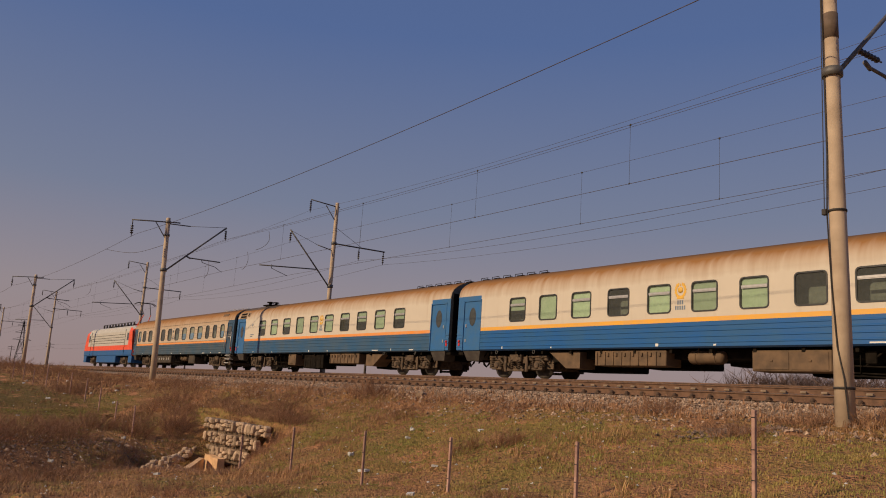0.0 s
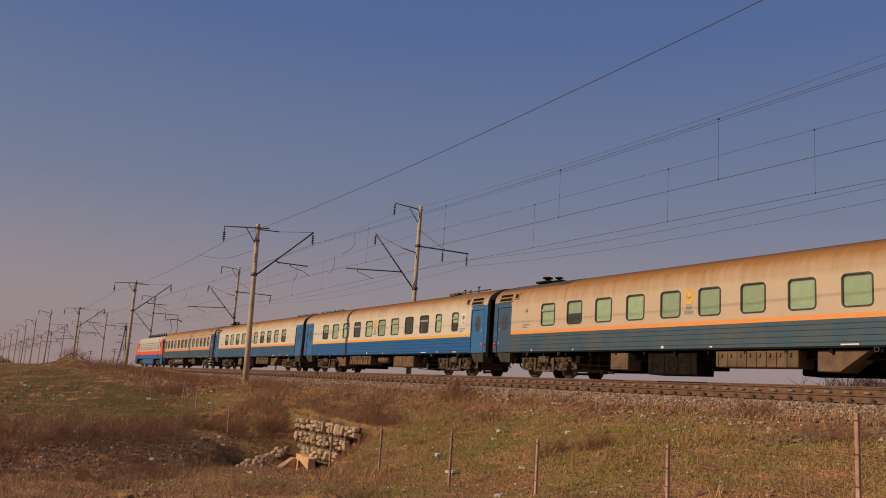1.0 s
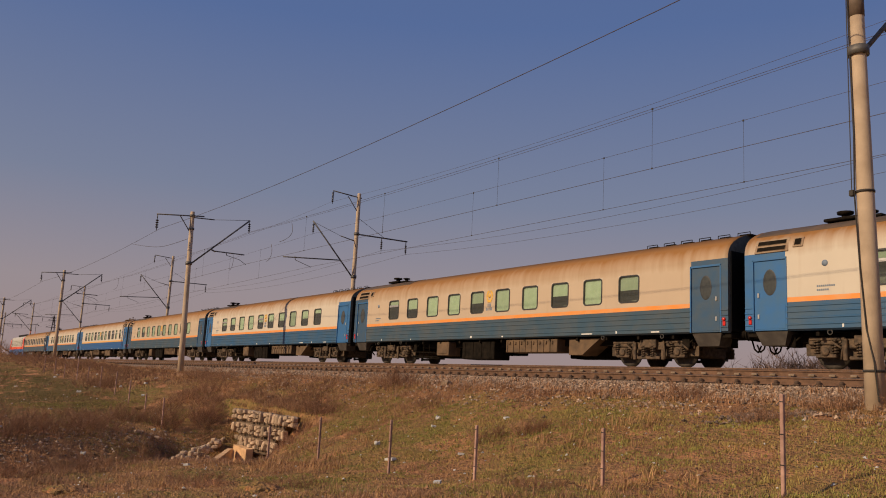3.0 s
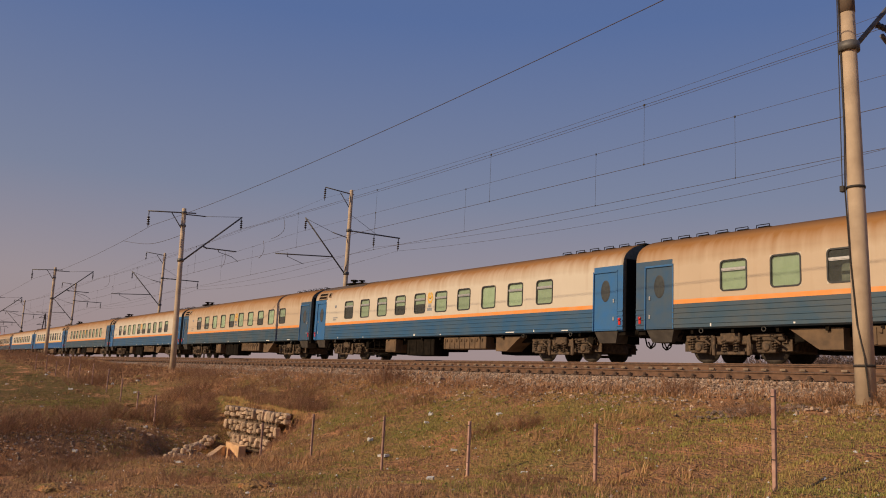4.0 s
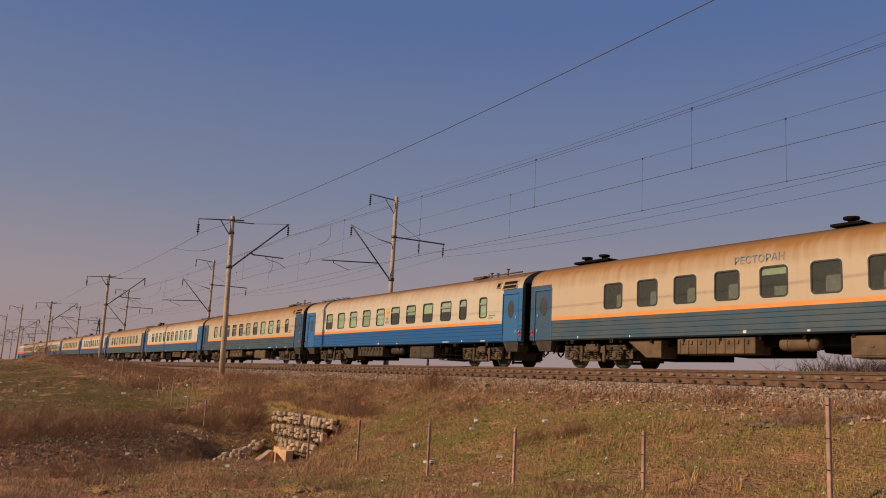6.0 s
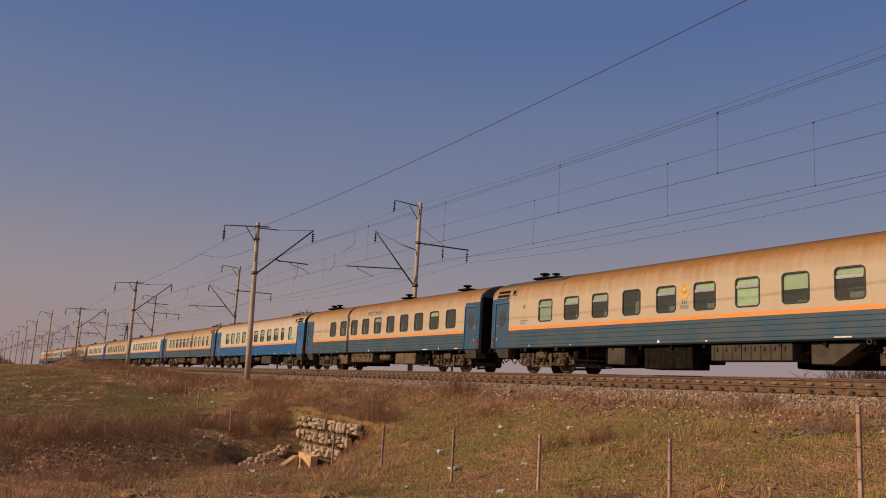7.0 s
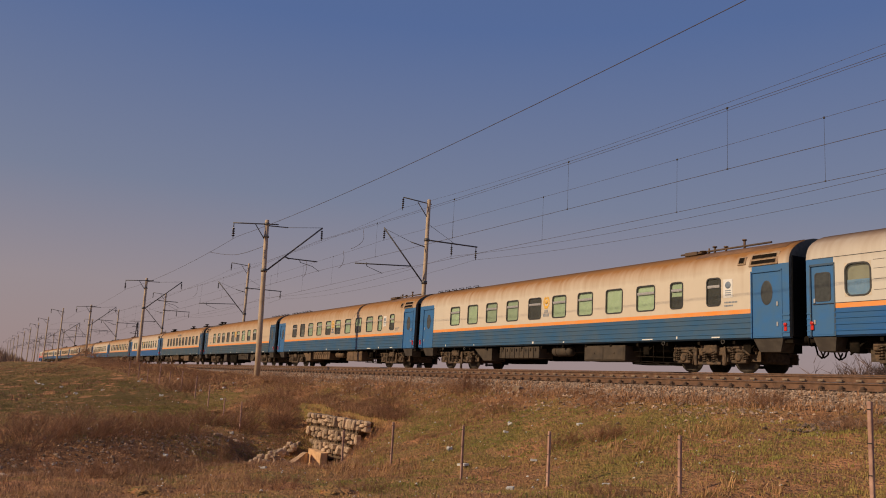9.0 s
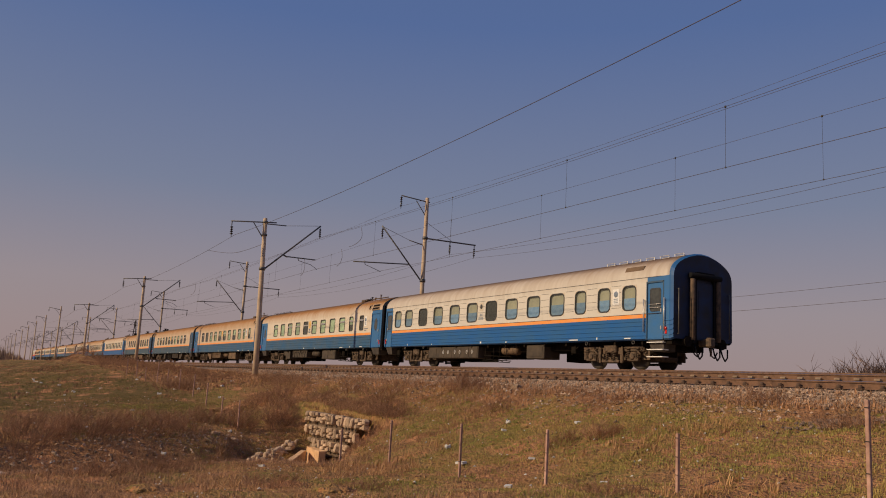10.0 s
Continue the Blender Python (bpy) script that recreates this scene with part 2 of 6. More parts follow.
def ground_material():
    m = bpy.data.materials.new("steppe_ground")
    m.use_nodes = True
    n, l = m.node_tree.nodes, m.node_tree.links
    b = n["Principled BSDF"]
    b.inputs["Roughness"].default_value, b.inputs["Specular IOR Level"].default_value = 0.95, 0.2
    co = n.new("ShaderNodeTexCoord")
    def noisy(scale, detail, lo, hi):
        t = n.new("ShaderNodeTexNoise")
        t.inputs["Scale"].default_value, t.inputs["Detail"].default_value = scale, detail
        l.new(co.outputs["Object"], t.inputs["Vector"])
        r = n.new("ShaderNodeValToRGB")
        r.color_ramp.elements[0].position, r.color_ramp.elements[1].position = lo, hi
        l.new(t.outputs[0], r.inputs[0])
        return r.outputs[0]
    def blend(fac, a, c):
        x = n.new("ShaderNodeMixRGB")
        l.new(fac, x.inputs[0])
        for i, v in ((1, a), (2, c)):
            if isinstance(v, tuple):
                x.inputs[i].default_value = (*v, 1)
            else:
                l.new(v, x.inputs[i])
        return x.outputs[0]
    dry = blend(noisy(6.0, 10, 0.36, 0.64), (0.45, 0.235, 0.115), (0.28, 0.14, 0.07))
    grass = blend(noisy(5.0, 8, 0.34, 0.66), (0.225, 0.19, 0.05), (0.38, 0.225, 0.088))
    patch = blend(noisy(0.35, 10, 0.42, 0.58), dry, grass)
    sep = n.new("ShaderNodeSeparateXYZ")
    l.new(co.outputs["Object"], sep.inputs[0])
    def ramp_of(k, a, c):
        mr = n.new("ShaderNodeMapRange")
        mr.inputs[1].default_value, mr.inputs[2].default_value = a, c
        l.new(sep.outputs[k], mr.inputs[0])
        return mr.outputs[0]
    def times(a, c):
        mu = n.new("ShaderNodeMath")
        mu.operation = "MULTIPLY"
        l.new(a, mu.inputs[0])
        l.new(c, mu.inputs[1])
        return mu.outputs[0]
    turf = blend(noisy(2.2, 9, 0.35, 0.65), (0.125, 0.10, 0.028), (0.21, 0.13, 0.048))
    patch = blend(times(times(ramp_of(0, -29, -37), ramp_of(1, 10.5, 8.0)), noisy(0.16, 8, 0.30, 0.48)), patch, turf)
    earth = blend(noisy(0.75, 9, 0.57, 0.66), patch, (0.56, 0.27, 0.135))
    flecks = blend(noisy(24, 4, 0.62, 0.8), earth, (0.52, 0.32, 0.165))
    l.new(blend(noisy(9, 6, 0.60, 0.80), flecks, (0.17, 0.10, 0.05)), b.inputs["Base Color"])
    bp = n.new("ShaderNodeBump")
    bp.inputs["Strength"].default_value, bp.inputs["Distance"].default_value = 0.9, 0.12
    l.new(noisy(14, 10, 0.25, 0.75), bp.inputs["Height"])
    l.new(bp.outputs[0], b.inputs["Normal"])
    return m


M["ground"] = ground_material()


# ---- mesh helpers ----
MESHES = {}


def mesh_of(name, bm, *mats, smooth=False, turn=True):
    if turn:
        bmesh.ops.recalc_face_normals(bm, faces=bm.faces)
    me = bpy.data.meshes.new(name)
    bm.to_mesh(me)
    bm.free()
    for m in mats:
        me.materials.append(M[m])
    if smooth:
        for p in me.polygons:
            p.use_smooth = True
    return me


def part(name, me, parent, m=None, label=""):
    """Links a mesh as one object under a thing or under a part."""
    ob = new(name, me)
    ob.parent = parent
    if m is not None:
        ob.matrix_basis = m
    return tagged(ob, label)


def box(bm, x0, x1, y0, y1, z0, z1, mat=0, bevel=0.0):
    v = [bm.verts.new((x, y, z)) for x in (x0, x1) for y in (y0, y1) for z in (z0, z1)]
    fs = [bm.faces.new([v[i] for i in f]) for f in ((0, 1, 3, 2), (4, 6, 7, 5), (0, 4, 5, 1), (2, 3, 7, 6), (0, 2, 6, 4), (1, 5, 7, 3))]
    for f in fs:
        f.material_index = mat
    if bevel:
        es = list({e for f in fs for e in f.edges})
        bmesh.ops.bevel(bm, geom=es, offset=bevel, segments=1, affect="EDGES")
    return v


def tube(bm, a, b, r0, r1=None, n=8, mat=0, caps=True):
    a, b = Vector(a), Vector(b)
    r1 = r0 if r1 is None else r1
    q = (b - a).to_track_quat("Z", "Y")
    rings = []
    for p, r in ((a, r0), (b, r1)):
        rings.append([bm.verts.new(p + q @ Vector((r * math.cos(k * math.tau / n), r * math.sin(k * math.tau / n), 0))) for k in range(n)])
    for k in range(n):
        f = bm.faces.new((rings[0][k], rings[0][(k + 1) % n], rings[1][(k + 1) % n], rings[1][k]))
        f.material_index, f.smooth = mat, n > 5
    if caps:
        for ring in (rings[0][::-1], rings[1]):
            bm.faces.new(ring).material_index = mat


def lathe(bm, base, axis, rows, n=12, mat=0):
    """Rings (distance along axis, radius) joined into a turned shape."""
    base, q = Vector(base), Vector(axis).to_track_quat("Z", "Y")
    prev = None
    for d, r in rows:
        ring = [bm.verts.new(base + q @ Vector((r * math.cos(k * math.tau / n), r * math.sin(k * math.tau / n), d))) for k in range(n)]
        if prev:
            for k in range(n):
                f = bm.faces.new((prev[k], prev[(k + 1) % n], ring[(k + 1) % n], ring[k]))
                f.material_index, f.smooth = mat, True
        else:
            bm.faces.new(ring[::-1]).material_index = mat
        prev = ring
    bm.faces.new(prev).material_index = mat


def cached(key, build, *mats, smooth=False, turn=True):
    if key not in MESHES:
        bm = bmesh.new()
        build(bm)
        MESHES[key] = mesh_of(str(key).split("/")[0], bm, *mats, smooth=smooth, turn=turn)
    return MESHES[key]


def one(build, name, *mats, smooth=False):
    bm = bmesh.new()
    build(bm)
    return mesh_of(name, bm, *mats, smooth=smooth)


def soup(name, verts, faces, *mats):
    me = bpy.data.meshes.new(name)
    me.from_pydata(verts, [], faces)
    for m in mats:
        me.materials.append(M[m])
    return me


# ---- ground: one sheet to the horizon ----
SHOULDER = ([-400, -90, -70, -50, -40, 60], [-0.35, -0.3, -0.75, -1.05, -0.98, -0.95])
TOE = ([-400, -200, -120, -80, -60, -50, -43, -40, -38, -35, -32, -25, -19, -15.7, -12.6, -9.3, -6, 0, 60],
       [-0.9, -0.7, -0.6, -0.9, -1.4, -1.7, -1.9, -2.06, -2.4, -2.8, -2.95, -3.2, -3.1, -2.96, -2.7, -2.39, -2.1, -1.95, -1.9])
FIELD = ([-400, -150, -80, -40, -31, -26, -22, -17, -12, -6, 0, 60],
         [-1.2, -1.6, -2.2, -2.7, -2.9, -3.3, -3.45, -3.35, -3.0, -2.75, -2.62, -2.5])
GULLY = [(-28.8, 12.4), (-27.4, 9.9), (-25.2, 7.4), (-24.4, 4.5), (-23.6, 1.0), (-22.0, -7.0)]


def gully(x, y):
    best = 99.0
    for (ax, ay), (bx, by) in zip(GULLY, GULLY[1:]):
        u = max(0.0, min(1.0, ((x - ax) * (bx - ax) + (y - ay) * (by - ay)) / ((bx - ax) ** 2 + (by - ay) ** 2)))
        best = min(best, math.hypot(x - ax - u * (bx - ax), y - ay - u * (by - ay)))
    return math.exp(-(best / (1.9 if y < 8 else 2.5)) ** 2)


def height(x, y):
    s, t, f = np.interp(x, *SHOULDER), np.interp(x, *TOE), np.interp(x, *FIELD)
    z = float(np.interp(y, [2, 9.5, 15.4, 28, 33, 60], [f, t, s, s, -1.6, -1.6]))
    if y < 12.25:
        z -= float(np.interp(y, [0, 5, 7, 8.5, 10.5], [0.45, 0.8, 1.2, 1.75, 2.2])) * gully(x, y)
    z += 1.4 * math.exp(-((x + 108) / 5) ** 2 - ((y - 11.5) / 1.5) ** 2)
    if y < 15.0 and x > -400:
        z += 0.16 * noise.noise((x * 0.35, y * 0.35, 0)) + 0.06 * noise.noise((x * 1.4, y * 1.4, 3)) + 0.05 * noise.noise((x * 3.6, y * 3.6, 6))
    return z


def build_ground():
    gx = np.concatenate([-np.geomspace(3500, 75, 40), np.arange(-74, 9, 0.27), np.geomspace(10, 3500, 18)])
    gy = np.concatenate([-np.geomspace(3000, 8, 18), np.arange(-7.5, 17, 0.25), np.geomspace(18, 3500, 22)])
    verts = [(x, y, height(x, y)) for y in gy for x in gx]
    w = len(gx)
    faces = [(j * w + i, j * w + i + 1, (j + 1) * w + i + 1, (j + 1) * w + i) for j in range(len(gy) - 1) for i in range(w - 1)]
    me = soup("ground", verts, faces, "ground")
    for p in me.polygons:
        p.use_smooth = True
    return tagged(new("ground", me), "dry brown and green steppe ground below the railway embankment", "ground", kind="structure")


ground = build_ground()

# ---- the two tracks ----
NEAR_Y, FAR_Y, GAUGE = 18.75, 22.85, 1.52
NEAR_TILT = math.atan2(0.22, GAUGE)
NEAR_Z, FAR_Z = -0.265, 0.0
X_END = (-900.0, 160.0)


def extrude_x(bm, profile, x0, x1, steps=1, mat=0, jitter=0.0):
    rows = []
    for i in range(steps + 1):
        x = x0 + (x1 - x0) * i / steps
        rows.append([bm.verts.new((x, y, z + (jitter * noise.noise((x, y * 3, z)) if 0 < k < len(profile) - 1 else 0))) for k, (y, z) in enumerate(profile)])
    for a, b in zip(rows, rows[1:]):
        for k in range(len(profile) - 1):
            bm.faces.new((a[k], b[k], b[k + 1], a[k + 1])).material_index = mat


def build_ballast(bm):
    prof = [(15.2, -1.35), (15.9, -0.98), (16.5, -0.80), (17.15, -0.67), (17.6, -0.655), (18.4, -0.55), (19.2, -0.435), (20.1, -0.30), (20.6, -0.28),
            (21.3, -0.21), (22.8, -0.20), (24.5, -0.22), (25.1, -0.35), (26.6, -1.3)]
    extrude_x(bm, prof, -900, -60, 40)
    extrude_x(bm, prof, -60, 10, 200, jitter=0.05)
    extrude_x(bm, prof, 10, 160, 10)


ballast = tagged(new("track_bed", one(build_ballast, "track_bed", "ballast")), "grey-brown crushed stone ballast bed under two tracks", "track bed", kind="structure")


def rail_mesh(bm):
    p = [(-0.075, 0), (-0.075, 0.012), (-0.012, 0.035), (-0.012, 0.135), (-0.037, 0.145), (-0.037, 0.178), (0.037, 0.178), (0.037, 0.145),
         (0.012, 0.135), (0.012, 0.035), (0.075, 0.012), (0.075, 0), (-0.075, 0)]
    extrude_x(bm, p, *X_END, 4)
    for f in bm.faces:
        if min(v.co.z for v in f.verts) > 0.17:
            f.material_index = 1


def sleeper_mesh(bm):
    box(bm, -0.13, 0.13, -1.35, 1.35, -0.18, 0, bevel=0.02)
    for s in (-1, 1):
        box(bm, -0.09, 0.09, s * 0.76 - 0.14, s * 0.76 + 0.14, 0.0, 0.03)


def make_track(name, y, z, tilt, label, near):
    tr = tagged(new(name), label, "railway track", kind="structure")
    tr.matrix_world = pose(0, y, z, math.degrees(tilt))
    me = cached("rail", rail_mesh, "rail", "railtop")
    for s in (-1, 1):
        part("rail", me, tr, pose(0, s * 0.797, -0.178))
    sm = cached("sleeper", sleeper_mesh, "sleeper")
    step = 0.545
    if near:
        for i in range(290):
            part("sleeper", sm, tr, pose(-3.0 - i * step, 0.03 * noise.noise((i, 0, 0)), -0.195, 0, 0, 1.5 * noise.noise((i * 7.3, 5, 0))))
        def clip(bm):
            tube(bm, (0, 0, -0.05), (0, 0, 0.06), 0.062, 0.045, 8)
            box(bm, -0.08, 0.08, -0.06, 0.06, -0.05, -0.01, bevel=0.01)
        cm = cached("rail_fastening", clip, "fastening")
        cp = cached("pale_fastening", lambda bm: box(bm, -0.1, 0.06, -0.04, 0.04, -0.03, 0.025, bevel=0.01), "sleeper")
        for i in range(145):
            for s in (-0.90,):
                part("rail_fastening", cm, tr, pose(-3.0 - i * step, s, -0.135))
            part("rail_fastening", cp, tr, pose(-3.0 - i * step, 0.69, -0.11), "pale concrete shoulder at the rail's foot")
    def rest(bm):
        for i in range(290 if near else 0, 700):
            x = -3.0 - i * step
            box(bm, x - 0.13, x + 0.13, -1.35, 1.35, -0.36, -0.195)
        for i in range(80):
            x = 40 - i * step
            if x > -2.8:
                box(bm, x - 0.13, x + 0.13, -1.35, 1.35, -0.36, -0.195)
    tagged(part("far_sleepers", one(rest, "far_sleepers", "sleeper"), tr), kind="stuff")
    return tr


make_track("near_track", NEAR_Y, NEAR_Z, NEAR_TILT, "empty rusty railway track on concrete sleepers, slightly banked", True)
make_track("far_track", FAR_Y, FAR_Z, 0.0, "railway track that carries the passenger train", False)


# ---- overhead line ----
def insulator(bm, top, n=4, axis=(0, 0, -1), r=0.085):
    rows = [(0, 0.02), (0.08, 0.02)]
    for k in range(n):
        d = 0.08 + k * 0.14
        rows += [(d + 0.03, 0.03), (d + 0.06, r), (d + 0.10, r * 0.9), (d + 0.13, 0.03)]
    rows += [(0.16 + n * 0.14, 0.02), (0.22 + n * 0.14, 0.02)]
    lathe(bm, top, axis, rows, 8)


def pole_mesh(bm, z0, z1):
    lathe(bm, (0, 0, z0), (0, 0, 1), [(0, 0.185), (3, 0.168), (6, 0.15), (z1 - z0 - 0.02, 0.128), (z1 - z0, 0.115)], 16)


def near_mast(x, y=15.0, dx=0.0, dy=0.0, first=False):
    """dx, dy: how far the top leans over, in metres."""
    m = tagged(new("catenary_mast"), "beige concrete catenary mast with steel brackets beside the track", "catenary mast", "near catenary masts")
    z0 = height(x, y) - 0.5
    m.matrix_world = pose(x, y, 0, -math.degrees(dy / 8.85), math.degrees(dx / 8.85))
    part("pole", one(lambda b: pole_mesh(b, z0, 8.85), "pole", "concrete"), m)
    def bracket(b):
        tube(b, (0, 0.75, 8.66), (0, -2.15, 8.38), 0.04)
        tube(b, (0, -0.12, 7.6), (0, -0.75, 8.5), 0.032)
        tube(b, (0, -2.1, 8.4), (0, -2.1, 8.12), 0.03)
        tube(b, (0, 0, 7.7), (0, 0, 7.82), 0.175, n=14)
        tube(b, (0, 0, 8.52), (0, 0, 8.66), 0.165, n=14)
    part("top_bracket", cached("top_bracket", bracket, "galv"), m)
    part("insulator", cached("feeder_insulator", lambda b: insulator(b, (0, -2.1, 8.15), 4, r=0.1), "insul"), m, label="stack of brown porcelain discs")
    def canti(b):
        tube(b, (0, 0.15, 5.6), (0, 3.75, 8.85), 0.05)
        tube(b, (0, 0, 5.5), (0, 0, 5.68), 0.2, n=14)
        tube(b, (0, 0.14, 8.5), (0, 1.4, 8.55), 0.035)
        tube(b, (0, 1.4, 8.55), (0, 3.7, 8.85), 0.014)
    part("cantilever", cached("cantilever", canti, "galv"), m, pose(0, 0, 0.37 if first else 0))
    part("insulator", cached("messenger_insulator", lambda b: insulator(b, (0, 3.72, 8.75), 4), "insul"), m)
    def arm(b):
        tube(b, (0, 1.35, 6.62), (0, 1.6, 6.52), 0.05)
        tube(b, (0, 1.5, 6.55), (0, 3.5, 6.55), 0.038)
        tube(b, (0, 2.3, 6.55), (0, 2.35, 6.38), 0.025)
        tube(b, (0, 2.35, 6.38), (0, 3.2, 6.2), 0.018)
        tube(b, (0, 3.2, 6.2), (0, 3.65, 5.92), 0.018)
    part("registration_arm", cached("registration_arm", arm, "galv"), m)
    if first:
        part("insulator", one(lambda b: insulator(b, (0, 1.05, 6.8), 6, (0, 1, 0.04), 0.07), "insulator", "insul"), m, label="dark strain insulator beside the cantilever")
        def cable(b):
            p = [(-0.10, -0.12, 8.6), (-0.10, -0.14, 6), (-0.09, -0.15, 4.2), (-0.13, -0.15, 3.0), (-0.08, -0.17, 1.6), (0.0, -0.19, 0.4), (0.10, -0.17, -0.2), (0.14, -0.14, -0.9)]
            for q, w in zip(p, p[1:]):
                tube(b, q, w, 0.016, n=5)
            tube(b, (-0.10, -0.15, 8.4), (-0.20, -0.12, 3.1), 0.01, n=5)
        part("cable", one(cable, "cable", "iron"), m, label="dark loose cable clipped to the mast")
        def bands(b):
            tube(b, (0, 0, 0), (0, 0, 0.045), 0.175, n=16)
            box(b, -0.22, -0.13, -0.2, -0.1, -0.06, 0.06, bevel=0.01)
        part("clamp_band", one(bands, "clamp_band", "iron"), m, pose(0, 0, 3.06))
        part("clamp_band", one(lambda b: tube(b, (0, 0, 0), (0, 0, 0.045), 0.192, n=16), "clamp_band", "iron"), m, pose(0, 0, -0.36))
        def patch(b):
            lathe(b, (0, 0, 6.69), (0, 0, 1), [(0, 0.147), (0.55, 0.144)], 16)
        part("painted_band", one(patch, "painted_band", "band_brown"), m, label="dark brown band round the mast")
    return m


def far_mast(x):
    m = tagged(new("catenary_mast"), "tall concrete catenary mast with two-sided arms behind the train", "catenary mast", "far catenary masts")
    m.location = (x, 25.9, 0)
    part("pole", cached("far_pole", lambda b: pole_mesh(b, -1.3, 11.75), "concrete"), m)
    def arms(b):
        tube(b, (0, 0.2, 11.45), (0, -2.0, 11.6), 0.04)
        tube(b, (0, -0.1, 10.5), (0, -0.85, 11.42), 0.03)
        tube(b, (0, -0.1, 8.9), (0, 4.1, 8.95), 0.05)
        tube(b, (0, 0.1, 10.0), (0, 2.2, 8.95), 0.014)
        for y in (2.0, 4.0):
            tube(b, (0, y, 8.94), (0, y, 8.7), 0.03)
        tube(b, (0, 0, 8.82), (0, 0, 9.0), 0.19, n=14)
    part("bracket_arm", cached("far_arms", arms, "galv"), m)
    def canti(b):
        tube(b, (0, -0.15, 5.95), (0, -3.3, 9.3), 0.05)
        tube(b, (0, 0, 5.85), (0, 0, 6.05), 0.2, n=14)
        tube(b, (0, -0.1, 8.4), (0, -1.2, 8.6), 0.035)
        tube(b, (0, -1.2, 8.6), (0, -3.25, 9.25), 0.014)
        tube(b, (0, -1.1, 6.95), (0, -5.2, 6.65), 0.04)
        tube(b, (0, -4.4, 6.8), (0, -4.35, 6.55), 0.025)
        tube(b, (0, -4.35, 6.55), (0, -3.2, 6.2), 0.018)
    part("cantilever", cached("far_cantilever", canti, "galv"), m)
    for y, z, n in ((-2.0, 11.6, 5), (2.0, 8.78, 4), (4.0, 8.78, 4), (-3.25, 9.2, 4)):
        part("insulator", cached("hang_insulator%d" % n, lambda b: insulator(b, (0, 0, 0), n), "insul"), m, pose(0, y, z))
    return m


def tall_mast(x):
    m = tagged(new("catenary_mast"), "tall slim concrete catenary mast with a short top bracket", "catenary mast", "near catenary masts")
    m.location = (x, 15.0, 0)
    part("pole", cached("tall_pole", lambda b: pole_mesh(b, -1.2, 11.15), "concrete"), m)
    def arms(b):
        tube(b, (0, 0.3, 10.3), (0, -2.4, 10.75), 0.05)
        tube(b, (0, -0.1, 9.3), (0, -1.1, 10.5), 0.035)
        tube(b, (0, 0.15, 5.6), (0, 3.6, 8.3), 0.05)
        tube(b, (0, 0.1, 8.0), (0, 3.6, 8.3), 0.02)
        tube(b, (0, 1.5, 6.55), (0, 3.6, 6.5), 0.04)
    part("top_bracket", cached("tall_bracket", arms, "galv"), m)
    for y, z in ((-2.3, 10.7), (3.6, 8.25)):
        part("insulator", cached("tall_insulator", lambda b: insulator(b, (0, 0, 0), 5, r=0.1), "insul"), m, pose(0, y, z))
    return m


NEAR_X = [33.5, -7.95, -49.3, -91.6, -140.2]
TALL_X = [-191.3, -232.1, -269, -308, -347, -398, -440, -482, -524]
FAR_X = [33.0, -7.5, -48.6, -91.6, -138.7, -189.6, -235.7, -274.5, -316, -357, -398, -440, -482]
NEAR_ALL = NEAR_X + TALL_X
for x, y, dx, dy in zip(NEAR_X, (15.2, 15.2, 15.05, 15.0, 15.0), (0.0, -0.12, -0.5, -0.4, -0.3), (0, 0, -0.08, 0, 0)):
    near_mast(x, y, dx, dy, x == -7.95)
for x in TALL_X:
    tall_mast(x)
for x in FAR_X:
    far_mast(x)


def wire(name, xs, y, z, sag, r, label, zig=0.0, group="overhead wires"):
    """A wire from support to support, hanging in shallow curves."""
    c = bpy.data.curves.new(name, "CURVE")
    c.dimensions, c.bevel_depth, c.bevel_resolution = "3D", r, 1
    pts = []
    for i, (a, b) in enumerate(zip(xs, xs[1:])):
        for k in range(12):
            u = k / 12
            s = zig * (1 if i % 2 else -1)
            pts.append((a + (b - a) * u, y + s * (1 - 2 * u), z - 4 * sag * u * (1 - u)))
    pts.append((xs[-1], y, z))
    sp = c.splines.new("POLY")
    sp.points.add(len(pts) - 1)
    for q, v in zip(sp.points, pts):
        q.co = (*v, 1)
    c.materials.append(M["wire"])
    return tagged(new(name, c), label, "wire", group)


wire("feeder_wire", NEAR_ALL, 13.0, 7.42, 0.38, 0.010, "thick bare feeder wire slung along the near masts")
wire("messenger_wire", NEAR_ALL, 18.75, 8.0, 0.22, 0.007, "thin messenger wire above the near track", 0.25)
wire("messenger_wire", NEAR_ALL, 18.9, 8.02, 0.27, 0.006, "thin second messenger wire above the near track", 0.25)
near_contact = wire("contact_wire", NEAR_ALL, 18.75, 5.95, 0.03, 0.008, "copper contact wire above the near track", 0.25)
wire("messenger_wire", FAR_X, 22.85, 8.42, 0.11, 0.006, "thin messenger wire above the train", 0.25)
far_contact = wire("contact_wire", FAR_X, 22.85, 6.22, 0.03, 0.008, "copper contact wire above the train", 0.25)
wire("line_wire", FAR_X, 29.9, 8.02, 0.6, 0.0075, "bare line wire on the far masts' outer arms")
wire("line_wire", FAR_X, 27.9, 8.02, 0.66, 0.0075, "bare line wire on the far masts' inner arms")
wire("line_wire", FAR_X, 23.9, 10.85, 0.5, 0.006, "bare line wire hung from the far masts' tops")


